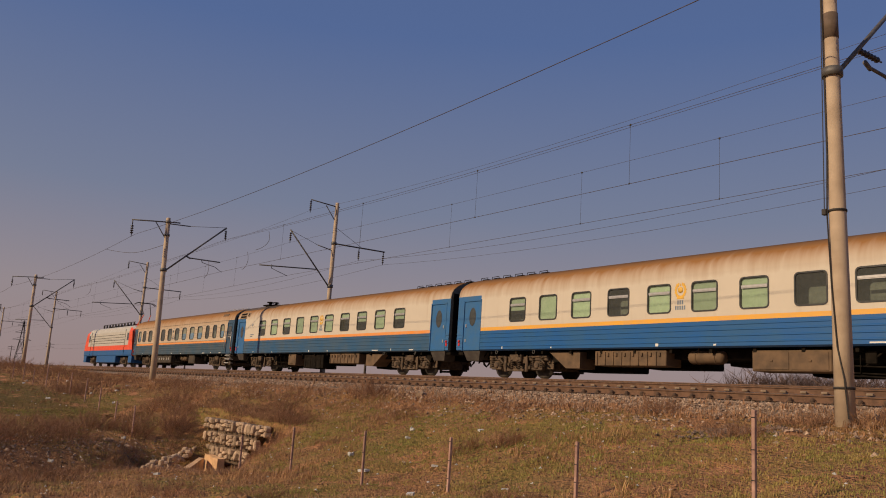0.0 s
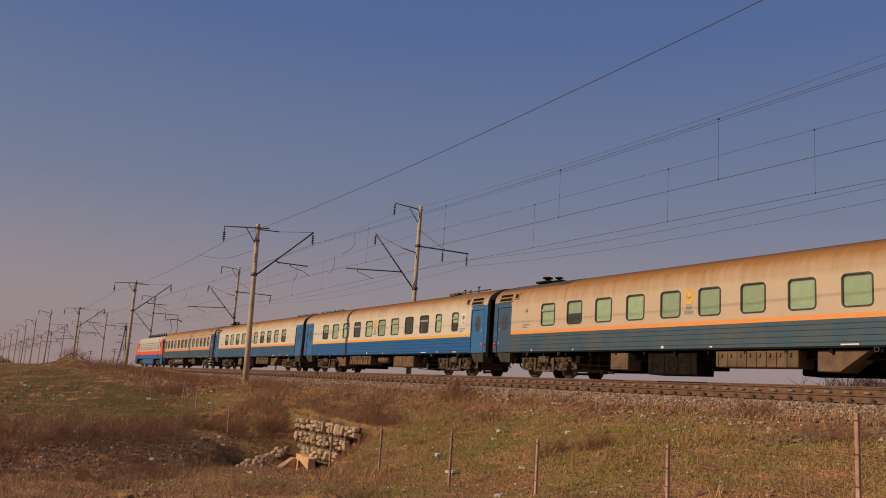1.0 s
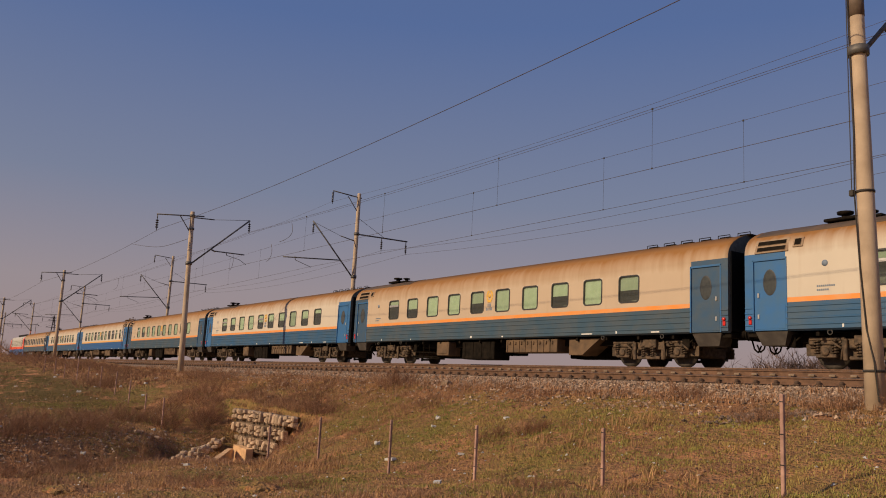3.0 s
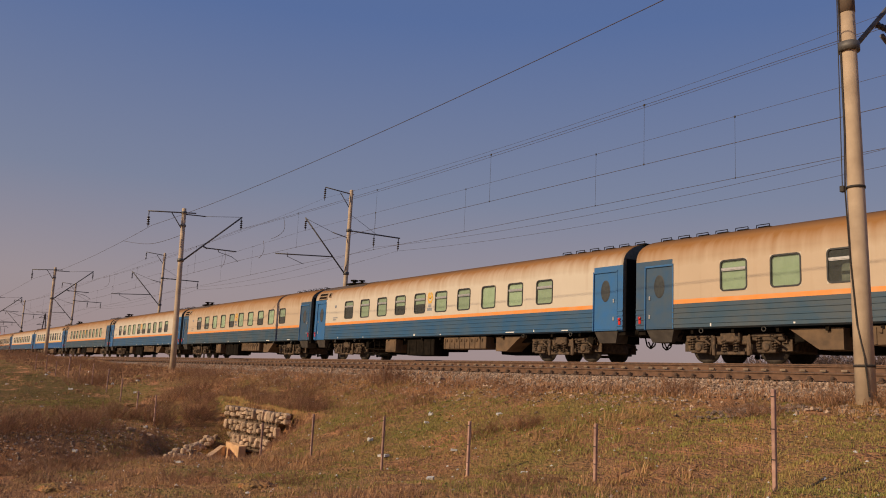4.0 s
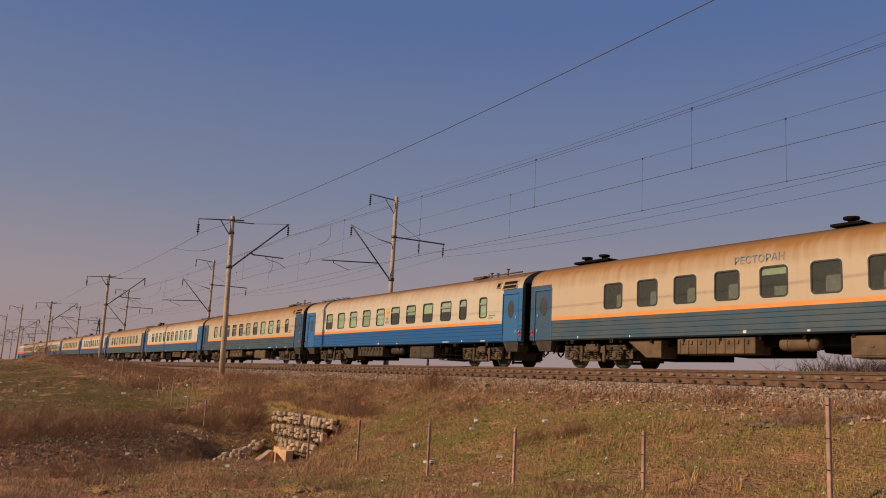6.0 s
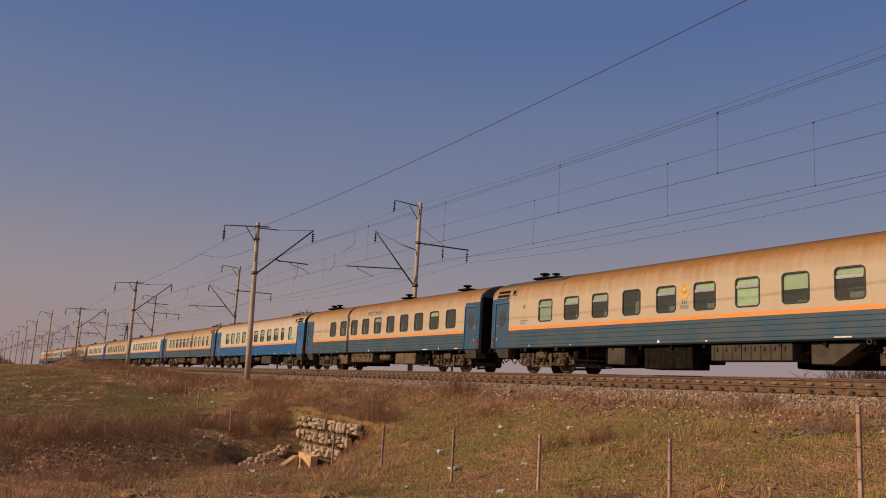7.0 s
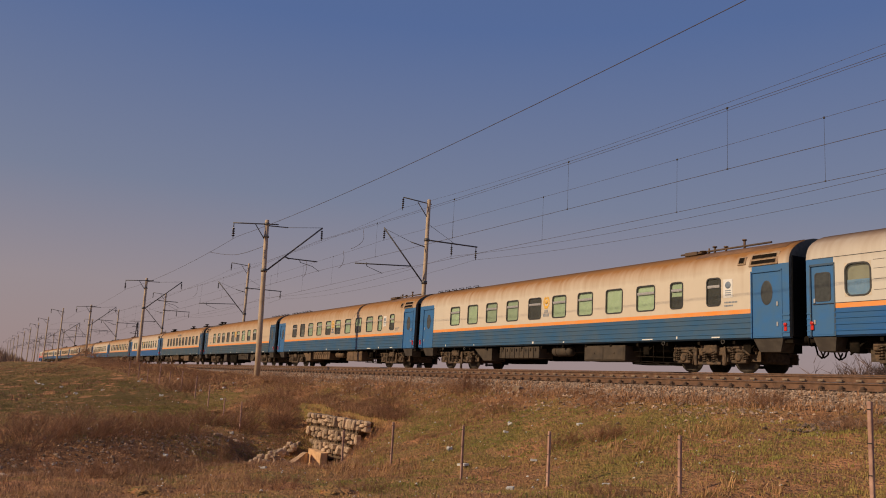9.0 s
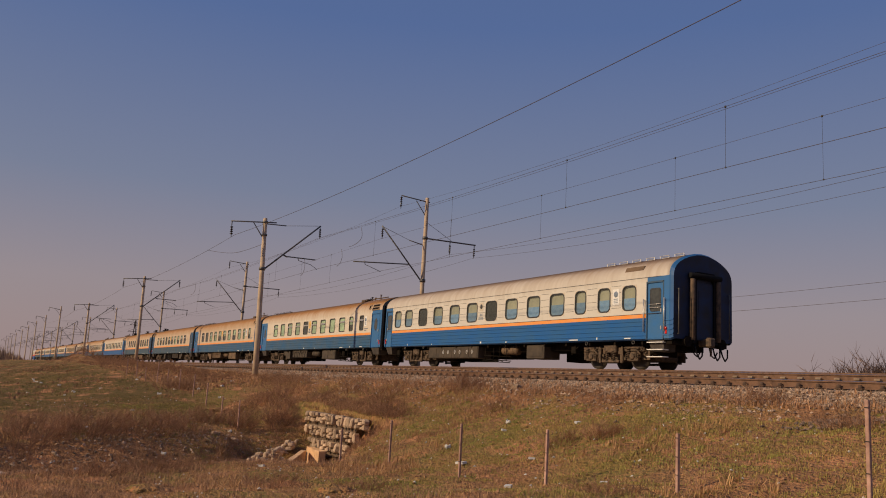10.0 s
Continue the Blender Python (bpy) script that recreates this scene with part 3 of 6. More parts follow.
def dropper(line, x, y, z0, z1):
    def b(bm):
        tube(bm, (0, 0, z0), (0, 0, z1), 0.005, n=5)
        box(bm, -0.03, 0.03, -0.02, 0.02, z1 - 0.04, z1 + 0.03, bevel=0.008)
        box(bm, -0.025, 0.025, -0.015, 0.015, z0 - 0.02, z0 + 0.03, bevel=0.006)
    part("dropper", one(b, "dropper", "iron"), line, pose(x, y, 0), "thin vertical dropper wire")


NEAR_DROPS, FAR_DROPS = (0.207, 0.39, 0.595, 0.797), (0.21, 0.365, 0.574, 0.78)
for line, xs, y, z0, z1, sag, drops in ((near_contact, NEAR_X, 18.75, 5.95, 8.0, 0.22, NEAR_DROPS), (far_contact, FAR_X[:5], 22.85, 6.22, 8.42, 0.11, FAR_DROPS)):
    for i, (a, b) in enumerate(zip(xs, xs[1:])):
        for u in drops:
            zig = 0.25 * (1 if i % 2 else -1) * (1 - 2 * u)
            dropper(line, a + (b - a) * u, y + zig, z0 - 4 * 0.03 * u * (1 - u), z1 - 4 * sag * u * (1 - u))


def jumper(points, label):
    c = bpy.data.curves.new("jumper_wire", "CURVE")
    c.dimensions, c.bevel_depth, c.bevel_resolution = "3D", 0.012, 1
    sp = c.splines.new("NURBS")
    sp.points.add(len(points) - 1)
    for q, v in zip(sp.points, points):
        q.co = (*v, 1)
    sp.use_endpoint_u, sp.order_u = True, 3
    c.materials.append(M["wire"])
    tagged(new("jumper_wire", c), label, "wire", "jumper wires")


for x, y, za, zb, d in ((-43.2, 18.75, 7.85, 6.9, -1.6), (-46.0, 18.75, 6.9, 5.9, -0.6), (-84.5, 18.75, 7.85, 6.8, -1.6), (-52.5, 18.75, 7.0, 5.9, -0.5)):
    jumper([(x, y, za), (x + 0.25, y, za - 0.4), (x + 0.1, y, zb + 0.2), (x + d * 0.6, y, zb - 0.02), (x + d, y, zb)], "slack curved jumper wire under the messenger wire")
jumper([(-56, 13.0, 7.25), (-53, 13.6, 6.7), (-51, 14.3, 6.8), (-49.5, 15.0, 7.2)], "slack jumper wire from feeder to mast")


# ---- the train ----
# car space: x from the front coupling plane, y 0 at the track's middle, z 0 at the rail's top; the near side is y = -1.55
PITCH, HALF = 24.54, 1.55
RIBS = (1.22, 1.40, 1.58, 1.74)


def body_profile():
    side = [(-1.47, 1.04), (-HALF, 1.09)]
    for z in RIBS:
        side += [(-HALF, z - 0.03), (-HALF - 0.016, z - 0.012), (-HALF - 0.016, z + 0.012), (-HALF, z + 0.03)]
    side += [(-HALF, 1.86), (-HALF, 2.0), (-HALF, 2.17), (-HALF, 3.13), (-HALF, 3.36), (-1.535, 3.5), (-1.49, 3.64), (-1.40, 3.78), (-1.24, 3.92),
             (-1.0, 4.06), (-0.7, 4.18), (-0.35, 4.27), (0, 4.3)]
    return side + [(-y, z) for y, z in side[-2::-1]]


def body_build(windows, doors, x0, x1):
    def build(bm):
        prof = body_profile()
        cuts = sorted({x0, x1, *[v for w in windows for v in w], *[v for d in doors for v in d]})
        rows = [[bm.verts.new((x, y, z)) for y, z in prof] for x in cuts]
        for i in range(len(cuts) - 1):
            xm = (cuts[i] + cuts[i + 1]) / 2
            win = any(a < xm < b for a, b in windows)
            dr = any(a < xm < b for a, b in doors)
            for k in range(len(prof) - 1):
                (y0, za), (y1, zb) = prof[k], prof[k + 1]
                zm = (za + zb) / 2
                if win and 2.17 < zm < 3.13:
                    continue
                if dr and zm < 3.2 and y0 < -1.4 and y1 < -1.4:
                    continue
                f = bm.faces.new((rows[i][k], rows[i + 1][k], rows[i + 1][k + 1], rows[i][k + 1]))
                end = xm < doors[0][1] or xm > doors[-1][0]
                f.material_index = 4 if end and zm < 3.3 else 1 if zm < 1.86 else 2 if zm < 2.0 else 0
                f.smooth = zm > 3.3
        for r in (rows[0], rows[-1]):
            bm.faces.new(r).material_index = 3
    return build


def lining(bm, x0, x1):
    """Dark inside of a car: floor and the corridor wall behind the windows."""
    rows = [[bm.verts.new((x, y, z)) for y, z in ((-1.5, 1.12), (-1.0, 1.12), (-1.0, 3.45), (-1.5, 3.45))] for x in (x0, x1)]
    for k in range(3):
        bm.faces.new((rows[0][k], rows[1][k], rows[1][k + 1], rows[0][k + 1]))


def rounded(bm, x0, x1, z0, z1, y, r, n=3):
    pts = []
    for cx, cz, a0 in ((x1 - r, z1 - r, 0), (x0 + r, z1 - r, 90), (x0 + r, z0 + r, 180), (x1 - r, z0 + r, 270)):
        for k in range(n + 1):
            a = radians(a0 + 90 * k / n)
            pts.append((cx + r * math.cos(a), y, cz + r * math.sin(a)))
    return [bm.verts.new(p) for p in pts]


def ring_frame(bm, w, h, t, y0, y1, r, mat=0):
    """A rounded frame of width t, from depth y0 to y1, centred on x, z from 0."""
    outer0, inner0 = rounded(bm, -w / 2 - t, w / 2 + t, -t, h + t, y0, r + t), rounded(bm, -w / 2, w / 2, 0, h, y0, r)
    outer1, inner1 = rounded(bm, -w / 2 - t, w / 2 + t, -t, h + t, y1, r + t), rounded(bm, -w / 2, w / 2, 0, h, y1, r)
    n = len(outer0)
    for k in range(n):
        j = (k + 1) % n
        for q in ((outer0[k], outer0[j], inner0[j], inner0[k]), (outer0[k], outer0[j], outer1[j], outer1[k]), (inner0[k], inner0[j], inner1[j], inner1[k])):
            bm.faces.new(q).material_index = mat


def add_window(car, x, w, style, h=0.96, r=0.09, blind="blind"):
    """style: 'full', 'half', 'low' or 'dark' say how far the blind is drawn; a + adds the opening top light's bar."""
    key = "%.2f/%.2f" % (w, h)
    def fr(bm):
        ring_frame(bm, w - 0.08, h - 0.08, 0.045, -0.018, 0.10, r)
        loop = rounded(bm, -w / 2 - 0.004, w / 2 + 0.004, -0.044, h - 0.036, -0.003, r + 0.04)
        n = len(loop) // 4
        for q, (cx, cz) in enumerate(((1, 1), (-1, 1), (-1, -1), (1, -1))):
            corner = bm.verts.new((cx * (w / 2 + 0.012), -0.003, h - 0.028 if cz > 0 else -0.052))
            for k in range(n - 1):
                bm.faces.new((corner, loop[q * n + k], loop[q * n + k + 1])).material_index = 1
    win = part("window", cached("window/" + key, fr, "frame_dark", "cream_trim"), car, pose(x, -HALF, 2.17 + 0.04))
    def pane(bm):
        bm.faces.new(rounded(bm, -w / 2 + 0.03, w / 2 - 0.03, -0.01, h - 0.07, 0.012, r))
    p = part("pane", cached("pane/" + key, pane, "glass", turn=False), win)
    p.visible_shadow = False
    kind = style.rstrip("+")
    span = {"full": (0, 1), "half": (0.42, 1), "low": (0.68, 1), "bottom": (0, 0.46)}.get(kind)
    if span:
        def bl(bm):
            n = 10
            for k in range(n):
                xa, xb = -w / 2 + w * k / n, -w / 2 + w * (k + 1) / n
                ya, yb = 0.045 + 0.006 * (k % 2), 0.045 + 0.006 * ((k + 1) % 2)
                bm.faces.new([bm.verts.new(c) for c in ((xa, ya, span[0] * h), (xb, yb, span[0] * h), (xb, yb, span[1] * h), (xa, ya, span[1] * h))])
        part("blind", cached("blind/%s/%s/%s" % (key, kind, blind), bl, blind), win, label="pale green drawn blind" if blind == "blind" else "blue half curtain")
    if kind == "bottom":
        # added sheet behind the pane, coloured like the brightly lit inside wall
        def upper(bm):
            bm.faces.new([bm.verts.new(c) for c in ((-w / 2, 0.07, 0), (w / 2, 0.07, 0), (w / 2, 0.07, h), (-w / 2, 0.07, h))])
        part("roller_blind", cached("roller_blind/" + key, upper, "beige_blind"), win, label="beige roller blind behind the curtain")
    if style.endswith("+"):
        def bar(bm):
            box(bm, -w / 2 + 0.05, w / 2 - 0.05, -0.02, 0.0, h * 0.62, h * 0.70, bevel=0.008)
            box(bm, -w / 2 + 0.06, w / 2 - 0.06, -0.012, 0.002, h * 0.60, h * 0.62)
        part("transom_bar", cached("transom_bar/" + key, bar, "alu"), win)


def add_door(car, x0, x1, oval=True, mat="door_blue", hinge_right=True):
    w = x1 - x0
    def leaf(bm):
        box(bm, -w / 2, w / 2, -0.02, 0.03, 0, 2.08, bevel=0.012)
        box(bm, -w / 2 + 0.03, w / 2 - 0.03, -0.026, -0.02, 0.05, 0.75, bevel=0.004)
    d = part("door", cached("door/%.2f/%s" % (w, mat), leaf, mat), car, pose((x0 + x1) / 2, -HALF + 0.045, 1.06), label="blue entrance door")
    def frame_(bm):
        for a, b, c, e in ((-w / 2 - 0.04, -w / 2, 0, 2.12), (w / 2, w / 2 + 0.04, 0, 2.12), (-w / 2 - 0.04, w / 2 + 0.04, 2.08, 2.14)):
            box(bm, a, b, -0.06, 0.02, c, e)
    part("door_frame", cached("door_frame/%.2f" % w, frame_, mat), d)
    def ow(bm):
        if oval:
            v = [bm.verts.new((0.19 * math.cos(k * math.tau / 20), -0.03, 1.42 + 0.36 * math.sin(k * math.tau / 20))) for k in range(20)]
            u = [bm.verts.new((0.22 * math.cos(k * math.tau / 20), -0.026, 1.42 + 0.39 * math.sin(k * math.tau / 20))) for k in range(20)]
            for k in range(20):
                bm.faces.new((v[k], v[(k + 1) % 20], u[(k + 1) % 20], u[k]))
        else:
            ring_frame(bm, w * 0.62, 0.8, 0.03, -0.034, -0.01, 0.06)
            for f in list(bm.verts):
                f.co.z += 1.05
    dw = part("door_window", cached("door_window/%.2f/%s" % (w, oval), ow, "frame_dark"), d)
    def gp(bm):
        if oval:
            bm.faces.new([bm.verts.new((0.19 * math.cos(k * math.tau / 20), -0.028, 1.42 + 0.36 * math.sin(k * math.tau / 20))) for k in range(20)])
        else:
            bm.faces.new(rounded(bm, -w * 0.31, w * 0.31, 1.05, 1.85, -0.029, 0.06))
    part("door_pane", cached("door_pane/%.2f/%s" % (w, oval), gp, "door_glass"), dw)
    def grip(bm):
        s = 1 if hinge_right else -1
        for z in (0.35, 0.98):
            box(bm, s * w * 0.36 - 0.03, s * w * 0.36 + 0.03, -0.05, -0.02, z, z + 0.14, bevel=0.01)
    part("handle", cached("door_handle/%.2f/%s" % (w, hinge_right), grip, "alu"), d)
    def steps(bm):
        v = box(bm, -w / 2, w / 2, 0.02, 0.6, -0.42, -0.02)
        for q in v:
            if q.co.z < -0.3:
                q.co.x *= 0.7
                q.co.y += 0.1
    part("step_box", cached("step_box/%.2f" % w, steps, "step"), d)


def gangway(car, x, s):
    """Rubber bellows on a car's end; s is the way out."""
    def plate(bm):
        box(bm, 0.0, 0.03, -1.42, 1.42, 1.1, 3.6, bevel=0.01)
    def bellows(bm):
        prev = None
        for k in range(8):
            g = 0.03 * (k % 2)
            loop = [(-0.62 - g, 0.98), (-0.62 - g, 3.35), (-0.45, 3.55 + g), (0.45, 3.55 + g), (0.62 + g, 3.35), (0.62 + g, 0.98)]
            inner = [(-0.44, 0.98), (-0.44, 3.25), (-0.35, 3.36), (0.35, 3.36), (0.44, 3.25), (0.44, 0.98)]
            row = [bm.verts.new((0.03 + k * 0.033, y, z)) for y, z in loop + inner[::-1]]
            if prev:
                for j in range(12):
                    bm.faces.new((prev[j], row[j], row[(j + 1) % 12], prev[(j + 1) % 12]))
            else:
                bm.faces.new(row)
            prev = row
        bm.faces.new(prev)
    turn = pose(x, 0, 0, 0, 0, 0 if s > 0 else 180)
    g = part("gangway", cached("gangway", bellows, "rubber"), car, turn, label="black rubber gangway bellows")
    part("end_plate", cached("end_plate", plate, "rubber"), g)
    def buf(bm):
        for y in (-0.87, 0.87):
            lathe(bm, (-0.05, y, 1.02), (1, 0, 0), [(0, 0.14), (0.2, 0.13), (0.2, 0.08), (0.29, 0.08), (0.29, 0.2), (0.33, 0.19)], 12)
        box(bm, -0.1, 0.32, -0.12, 0.12, 0.9, 1.14, bevel=0.04)
        box(bm, -0.3, 0.0, -1.4, 1.4, 0.9, 1.1)
        for y in (-0.45, 0.4):
            for q, w in zip([(0.05, y, 0.95), (0.15, y, 0.6), (0.2, y + 0.12, 0.5)], [(0.15, y, 0.6), (0.2, y + 0.12, 0.5), (0.22, y + 0.25, 0.72)]):
                tube(bm, q, w, 0.025, n=6)
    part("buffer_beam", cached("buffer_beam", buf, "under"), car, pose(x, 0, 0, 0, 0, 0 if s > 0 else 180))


def wheel_pair(bm):
    for s in (-1, 1):
        lathe(bm, (0, s * 0.80, 0.475), (0, -s, 0), [(0, 0.40), (0.01, 0.475), (0.12, 0.48), (0.125, 0.505), (0.145, 0.5), (0.15, 0.38)], 28)
        lathe(bm, (0, s * 0.86, 0.475), (0, -s, 0), [(0, 0.12), (0.1, 0.15)], 12)
    tube(bm, (0, -0.8, 0.475), (0, 0.8, 0.475), 0.085, n=10)


def bogie_frame(bm):
    for s in (-1, 1):
        y = s * 1.02
        box(bm, -1.75, 1.75, y - 0.07, y + 0.07, 0.66, 0.84, bevel=0.03)
        box(bm, -0.55, 0.55, y - 0.09, y + 0.09, 0.56, 0.72, bevel=0.03)
        box(bm, -0.5, 0.5, s * 1.16 - 0.05, s * 1.16 + 0.05, 0.24, 0.34, bevel=0.02)
        for x in (-0.62, 0.62):
            box(bm, x - 0.06, x + 0.06, s * 1.15 - 0.05, s * 1.15 + 0.05, 0.22, 0.82, bevel=0.02)
            tube(bm, (x * 1.18, s * 1.18, 0.25), (x * 1.05, s * 1.18, 0.85), 0.03, n=6)
        box(bm, -0.35, 0.35, s * 1.14 - 0.09, s * 1.14 + 0.09, 0.62, 0.92, bevel=0.03)
        for x in (-1.2, 1.2):
            box(bm, x - 0.3, x + 0.3, s * 1.06 - 0.1, s * 1.06 + 0.1, 0.3, 0.4, bevel=0.02)
            box(bm, x - 0.52, x + 0.52, s * 1.03 - 0.09, s * 1.03 + 0.05, 0.78, 0.88, bevel=0.02)
            tube(bm, (x + 0.5, s * 1.2, 0.55), (x + 0.2, s * 1.2, 0.75), 0.035, n=6)
    for x in (-1.7, -0.3, 0.3, 1.7):
        box(bm, x - 0.08, x + 0.08, -1.0, 1.0, 0.6, 0.8)
    box(bm, -1.85, 1.85, -0.6, 0.6, 0.34, 0.72, bevel=0.05)
    for s in (-1, 1):
        box(bm, -1.9, 1.9, s * 0.9 - 0.03, s * 0.9 + 0.03, 0.36, 0.7)


def axle_box(bm):
    box(bm, -0.17, 0.17, -0.1, 0.12, -0.17, 0.17, bevel=0.05)
    lathe(bm, (0, -0.09, 0), (0, -1, 0), [(0, 0.13), (0.05, 0.125), (0.06, 0.06)], 10)


def coil(bm):
    n, turns = 40, 5
    for k in range(n):
        a, b = (k / n, (k + 1) / n)
        p, q = ((0.085 * math.cos(u * turns * math.tau), 0.085 * math.sin(u * turns * math.tau), 0.40 * u) for u in (a, b))
        tube(bm, p, q, 0.02, n=5, caps=False)
    tube(bm, (0, 0, 0), (0, 0, 0.4), 0.045, n=8)


def add_bogie(car, x):
    b = part("bogie", cached("bogie", bogie_frame, "bogie"), car, pose(x, 0, 0))
    for u in (-1.2, 1.2):
        part("wheelset", cached("wheelset", wheel_pair, "steel", smooth=False), b, pose(u, 0, 0))
        for s in (-1, 1):
            part("axle_box", cached("axle_box", axle_box, "bogie"), b, pose(u, s * 1.06, 0.475, 0, 0, 0 if s < 0 else 180))
        for d in (-0.26, 0.26):
            part("spring", cached("spring", coil, "bogie"), b, pose(u + d, -1.09, 0.38))
    for d in (-0.2, 0.2):
        part("spring", cached("spring", coil, "bogie"), b, pose(d, -1.17, 0.3))


def equipment(car, kind, mat="box"):
    """Boxes and tanks slung under the floor."""
    def spine(bm):
        box(bm, 0.5, 22.8, -0.95, 0.95, 0.74, 1.04)
        for a, b, z in ((5.6, 8.4, 0.36), (9.0, 11.6, 0.5), (12.4, 13.6, 0.62), (15.2, 17.9, 0.34)):
            box(bm, a, b, 0.45, 1.35, z, 0.9, bevel=0.04)
        for a, b in ((2.2, 5.3), (18.4, 21.9)):
            box(bm, a, b, -0.55, 0.55, 0.5, 0.9, bevel=0.04)
        for x in (1.4, 5.9, 17.6, 22.2):
            tube(bm, (x, -1.15, 0.55), (x + 0.5, -1.15, 0.95), 0.03, n=6)
            box(bm, x, x + 0.3, -1.2, -0.8, 0.6, 0.95, bevel=0.02)
        for x in np.arange(1, 22.8, 1.5):
            box(bm, x - 0.05, x + 0.05, -1.4, 1.4, 0.9, 1.04)
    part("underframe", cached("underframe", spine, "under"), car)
    def battery(bm):
        box(bm, 0, 3.1, 0, 0.8, 0.1, 0.62, bevel=0.02)
        for k in range(8):
            box(bm, 0.1 + k * 0.37, 0.14 + k * 0.37, -0.03, 0, 0.13, 0.57)
            box(bm, 0.22 + k * 0.37, 0.30 + k * 0.37, -0.05, 0, 0.42, 0.54, bevel=0.01)
    def cabinet(bm):
        box(bm, 0, 2.4, 0, 0.9, 0, 0.60, bevel=0.025)
        for x in (0.08, 1.24):
            box(bm, x, x + 1.08, -0.02, 0, 0.05, 0.55, bevel=0.008)
            box(bm, x + 0.5, x + 0.6, -0.045, -0.02, 0.27, 0.33, bevel=0.008)
    def tank(bm):
        lathe(bm, (0, 0.3, 0.0), (1, 0, 0), [(0, 0.06), (0.03, 0.17), (0.09, 0.21), (1.2, 0.21), (1.26, 0.17), (1.29, 0.06)], 14)
        for x in (0.3, 1.0):
            tube(bm, (x, 0.3, 0), (x + 0.04, 0.3, 0), 0.225, n=14)
            box(bm, x, x + 0.04, 0.27, 0.33, 0.2, 0.4)
    def slope(bm):
        v = box(bm, 0, 1.6, 0, 0.8, 0, 0.6)
        for q in v:
            if q.co.z < 0.1:
                q.co.x = 0.9 + q.co.x * 0.44
    def pipes(bm):
        for k, z in enumerate((0.28, 0.36, 0.55)):
            tube(bm, (0, 0.05 * k, z), (2.4, 0.05 * k, z - 0.08), 0.022, n=6)
        for x in (0.3, 1.0, 1.5, 2.1):
            tube(bm, (x, 0, 0.3), (x, 0, 0.95), 0.016, n=6)
            tube(bm, (x, 0, 0.3), (x + 0.3, 0, 0.26), 0.016, n=6)
    if kind == "D":
        def long_box(bm):
            box(bm, 0, 5.0, 0, 0.8, 0.05, 0.62, bevel=0.02)
            for k in range(6):
                box(bm, 0.1 + k * 0.82, 0.84 + k * 0.82, -0.02, 0, 0.1, 0.57, bevel=0.008)
        def rings(bm):
            for k in range(6):
                x = 1.6 + 0.5 * k + 0.18 * (k // 2)
                for j in range(8):
                    p, q = j * math.tau / 8, (j + 1) * math.tau / 8
                    tube(bm, (x + 0.06 * math.cos(p), -0.022, 0.36 + 0.09 * math.sin(p)), (x + 0.06 * math.cos(q), -0.022, 0.36 + 0.09 * math.sin(q)), 0.012, n=4, caps=False)
        lb = part("equipment_box", cached("long_box", long_box, "dim_box"), car, pose(5.6, -1.38, 0.36), label="long dark grey-brown equipment box")
        tagged(part("stencil_rings", cached("stencil_rings", rings, "white"), lb, label="row of small white stencilled rings"), kind="stuff")
        part("air_tank", cached("air_tank/" + mat, tank, mat), car, pose(12.3, -1.3, 0.78))
        part("pipework", cached("pipework", pipes, "under"), car, pose(10.8, -1.25, 0.0))
        part("equipment_box", cached("square_box", lambda bm: (box(bm, 0, 1.3, 0, 0.9, 0, 0.62, bevel=0.03), box(bm, 0.1, 1.2, -0.02, 0, 0.08, 0.54, bevel=0.01)), "dim_box"), car, pose(14.6, -1.34, 0.38), label="square dark equipment box")
    elif kind == "C":
        def black(bm):
            box(bm, 0, 2.3, 0, 0.9, 0, 0.78, bevel=0.03)
            for x in (0.2, 0.8, 1.4, 2.0):
                box(bm, x, x + 0.05, -0.02, 0, 0.04, 0.74)
        def small(bm):
            box(bm, 0, 0.95, 0, 0.7, 0, 0.62, bevel=0.025)
            box(bm, 0.1, 0.85, -0.02, 0, 0.08, 0.54, bevel=0.01)
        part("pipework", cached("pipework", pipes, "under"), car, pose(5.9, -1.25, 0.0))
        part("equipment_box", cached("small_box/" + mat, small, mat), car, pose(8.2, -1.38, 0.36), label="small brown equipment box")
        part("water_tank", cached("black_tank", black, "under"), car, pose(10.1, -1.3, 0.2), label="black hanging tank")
        part("battery_box", cached("battery_box/" + mat, battery, mat), car, pose(13.3, -1.38, 0.38), label="rust-brown louvred battery box")
        part("end_panel", cached("end_panel/" + mat, slope, mat), car, pose(18.6, -0.5, 0.38, 0, 0, 180))
    else:
        part("end_panel", cached("end_panel/" + mat, slope, mat), car, pose(5.8, -1.3, 0.38))
        part("battery_box", cached("battery_box/" + mat, battery, mat), car, pose(8.2, -1.38, 0.38), label="rust-brown louvred battery box")
        part("air_tank", cached("air_tank/" + mat, tank, mat), car, pose(12.0, -1.35, 0.78))
        part("equipment_box", cached("cabinet_box/" + mat, cabinet, mat), car, pose(14.4, -1.38, 0.36), label="brown two-door equipment box")
        part("pipework", cached("pipework", pipes, "under"), car, pose(17.2, -1.25, 0.0))
    for x, w, h in ((3.3, 0.05, 0.1), (6.1, 0.06, 0.05), (11.0, 0.12, 0.12), (13.2, 0.1, 0.05), (17.9, 0.55, 0.04), (19.6, 0.06, 0.12), (21.2, 0.35, 0.04)):
        part("marking", cached("marking/%.2f/%.2f" % (w, h), lambda bm: box(bm, 0, w, -0.006, 0.01, 0, h), "white"), car, pose(x, -HALF, 1.105), label="small white stencilled marking")
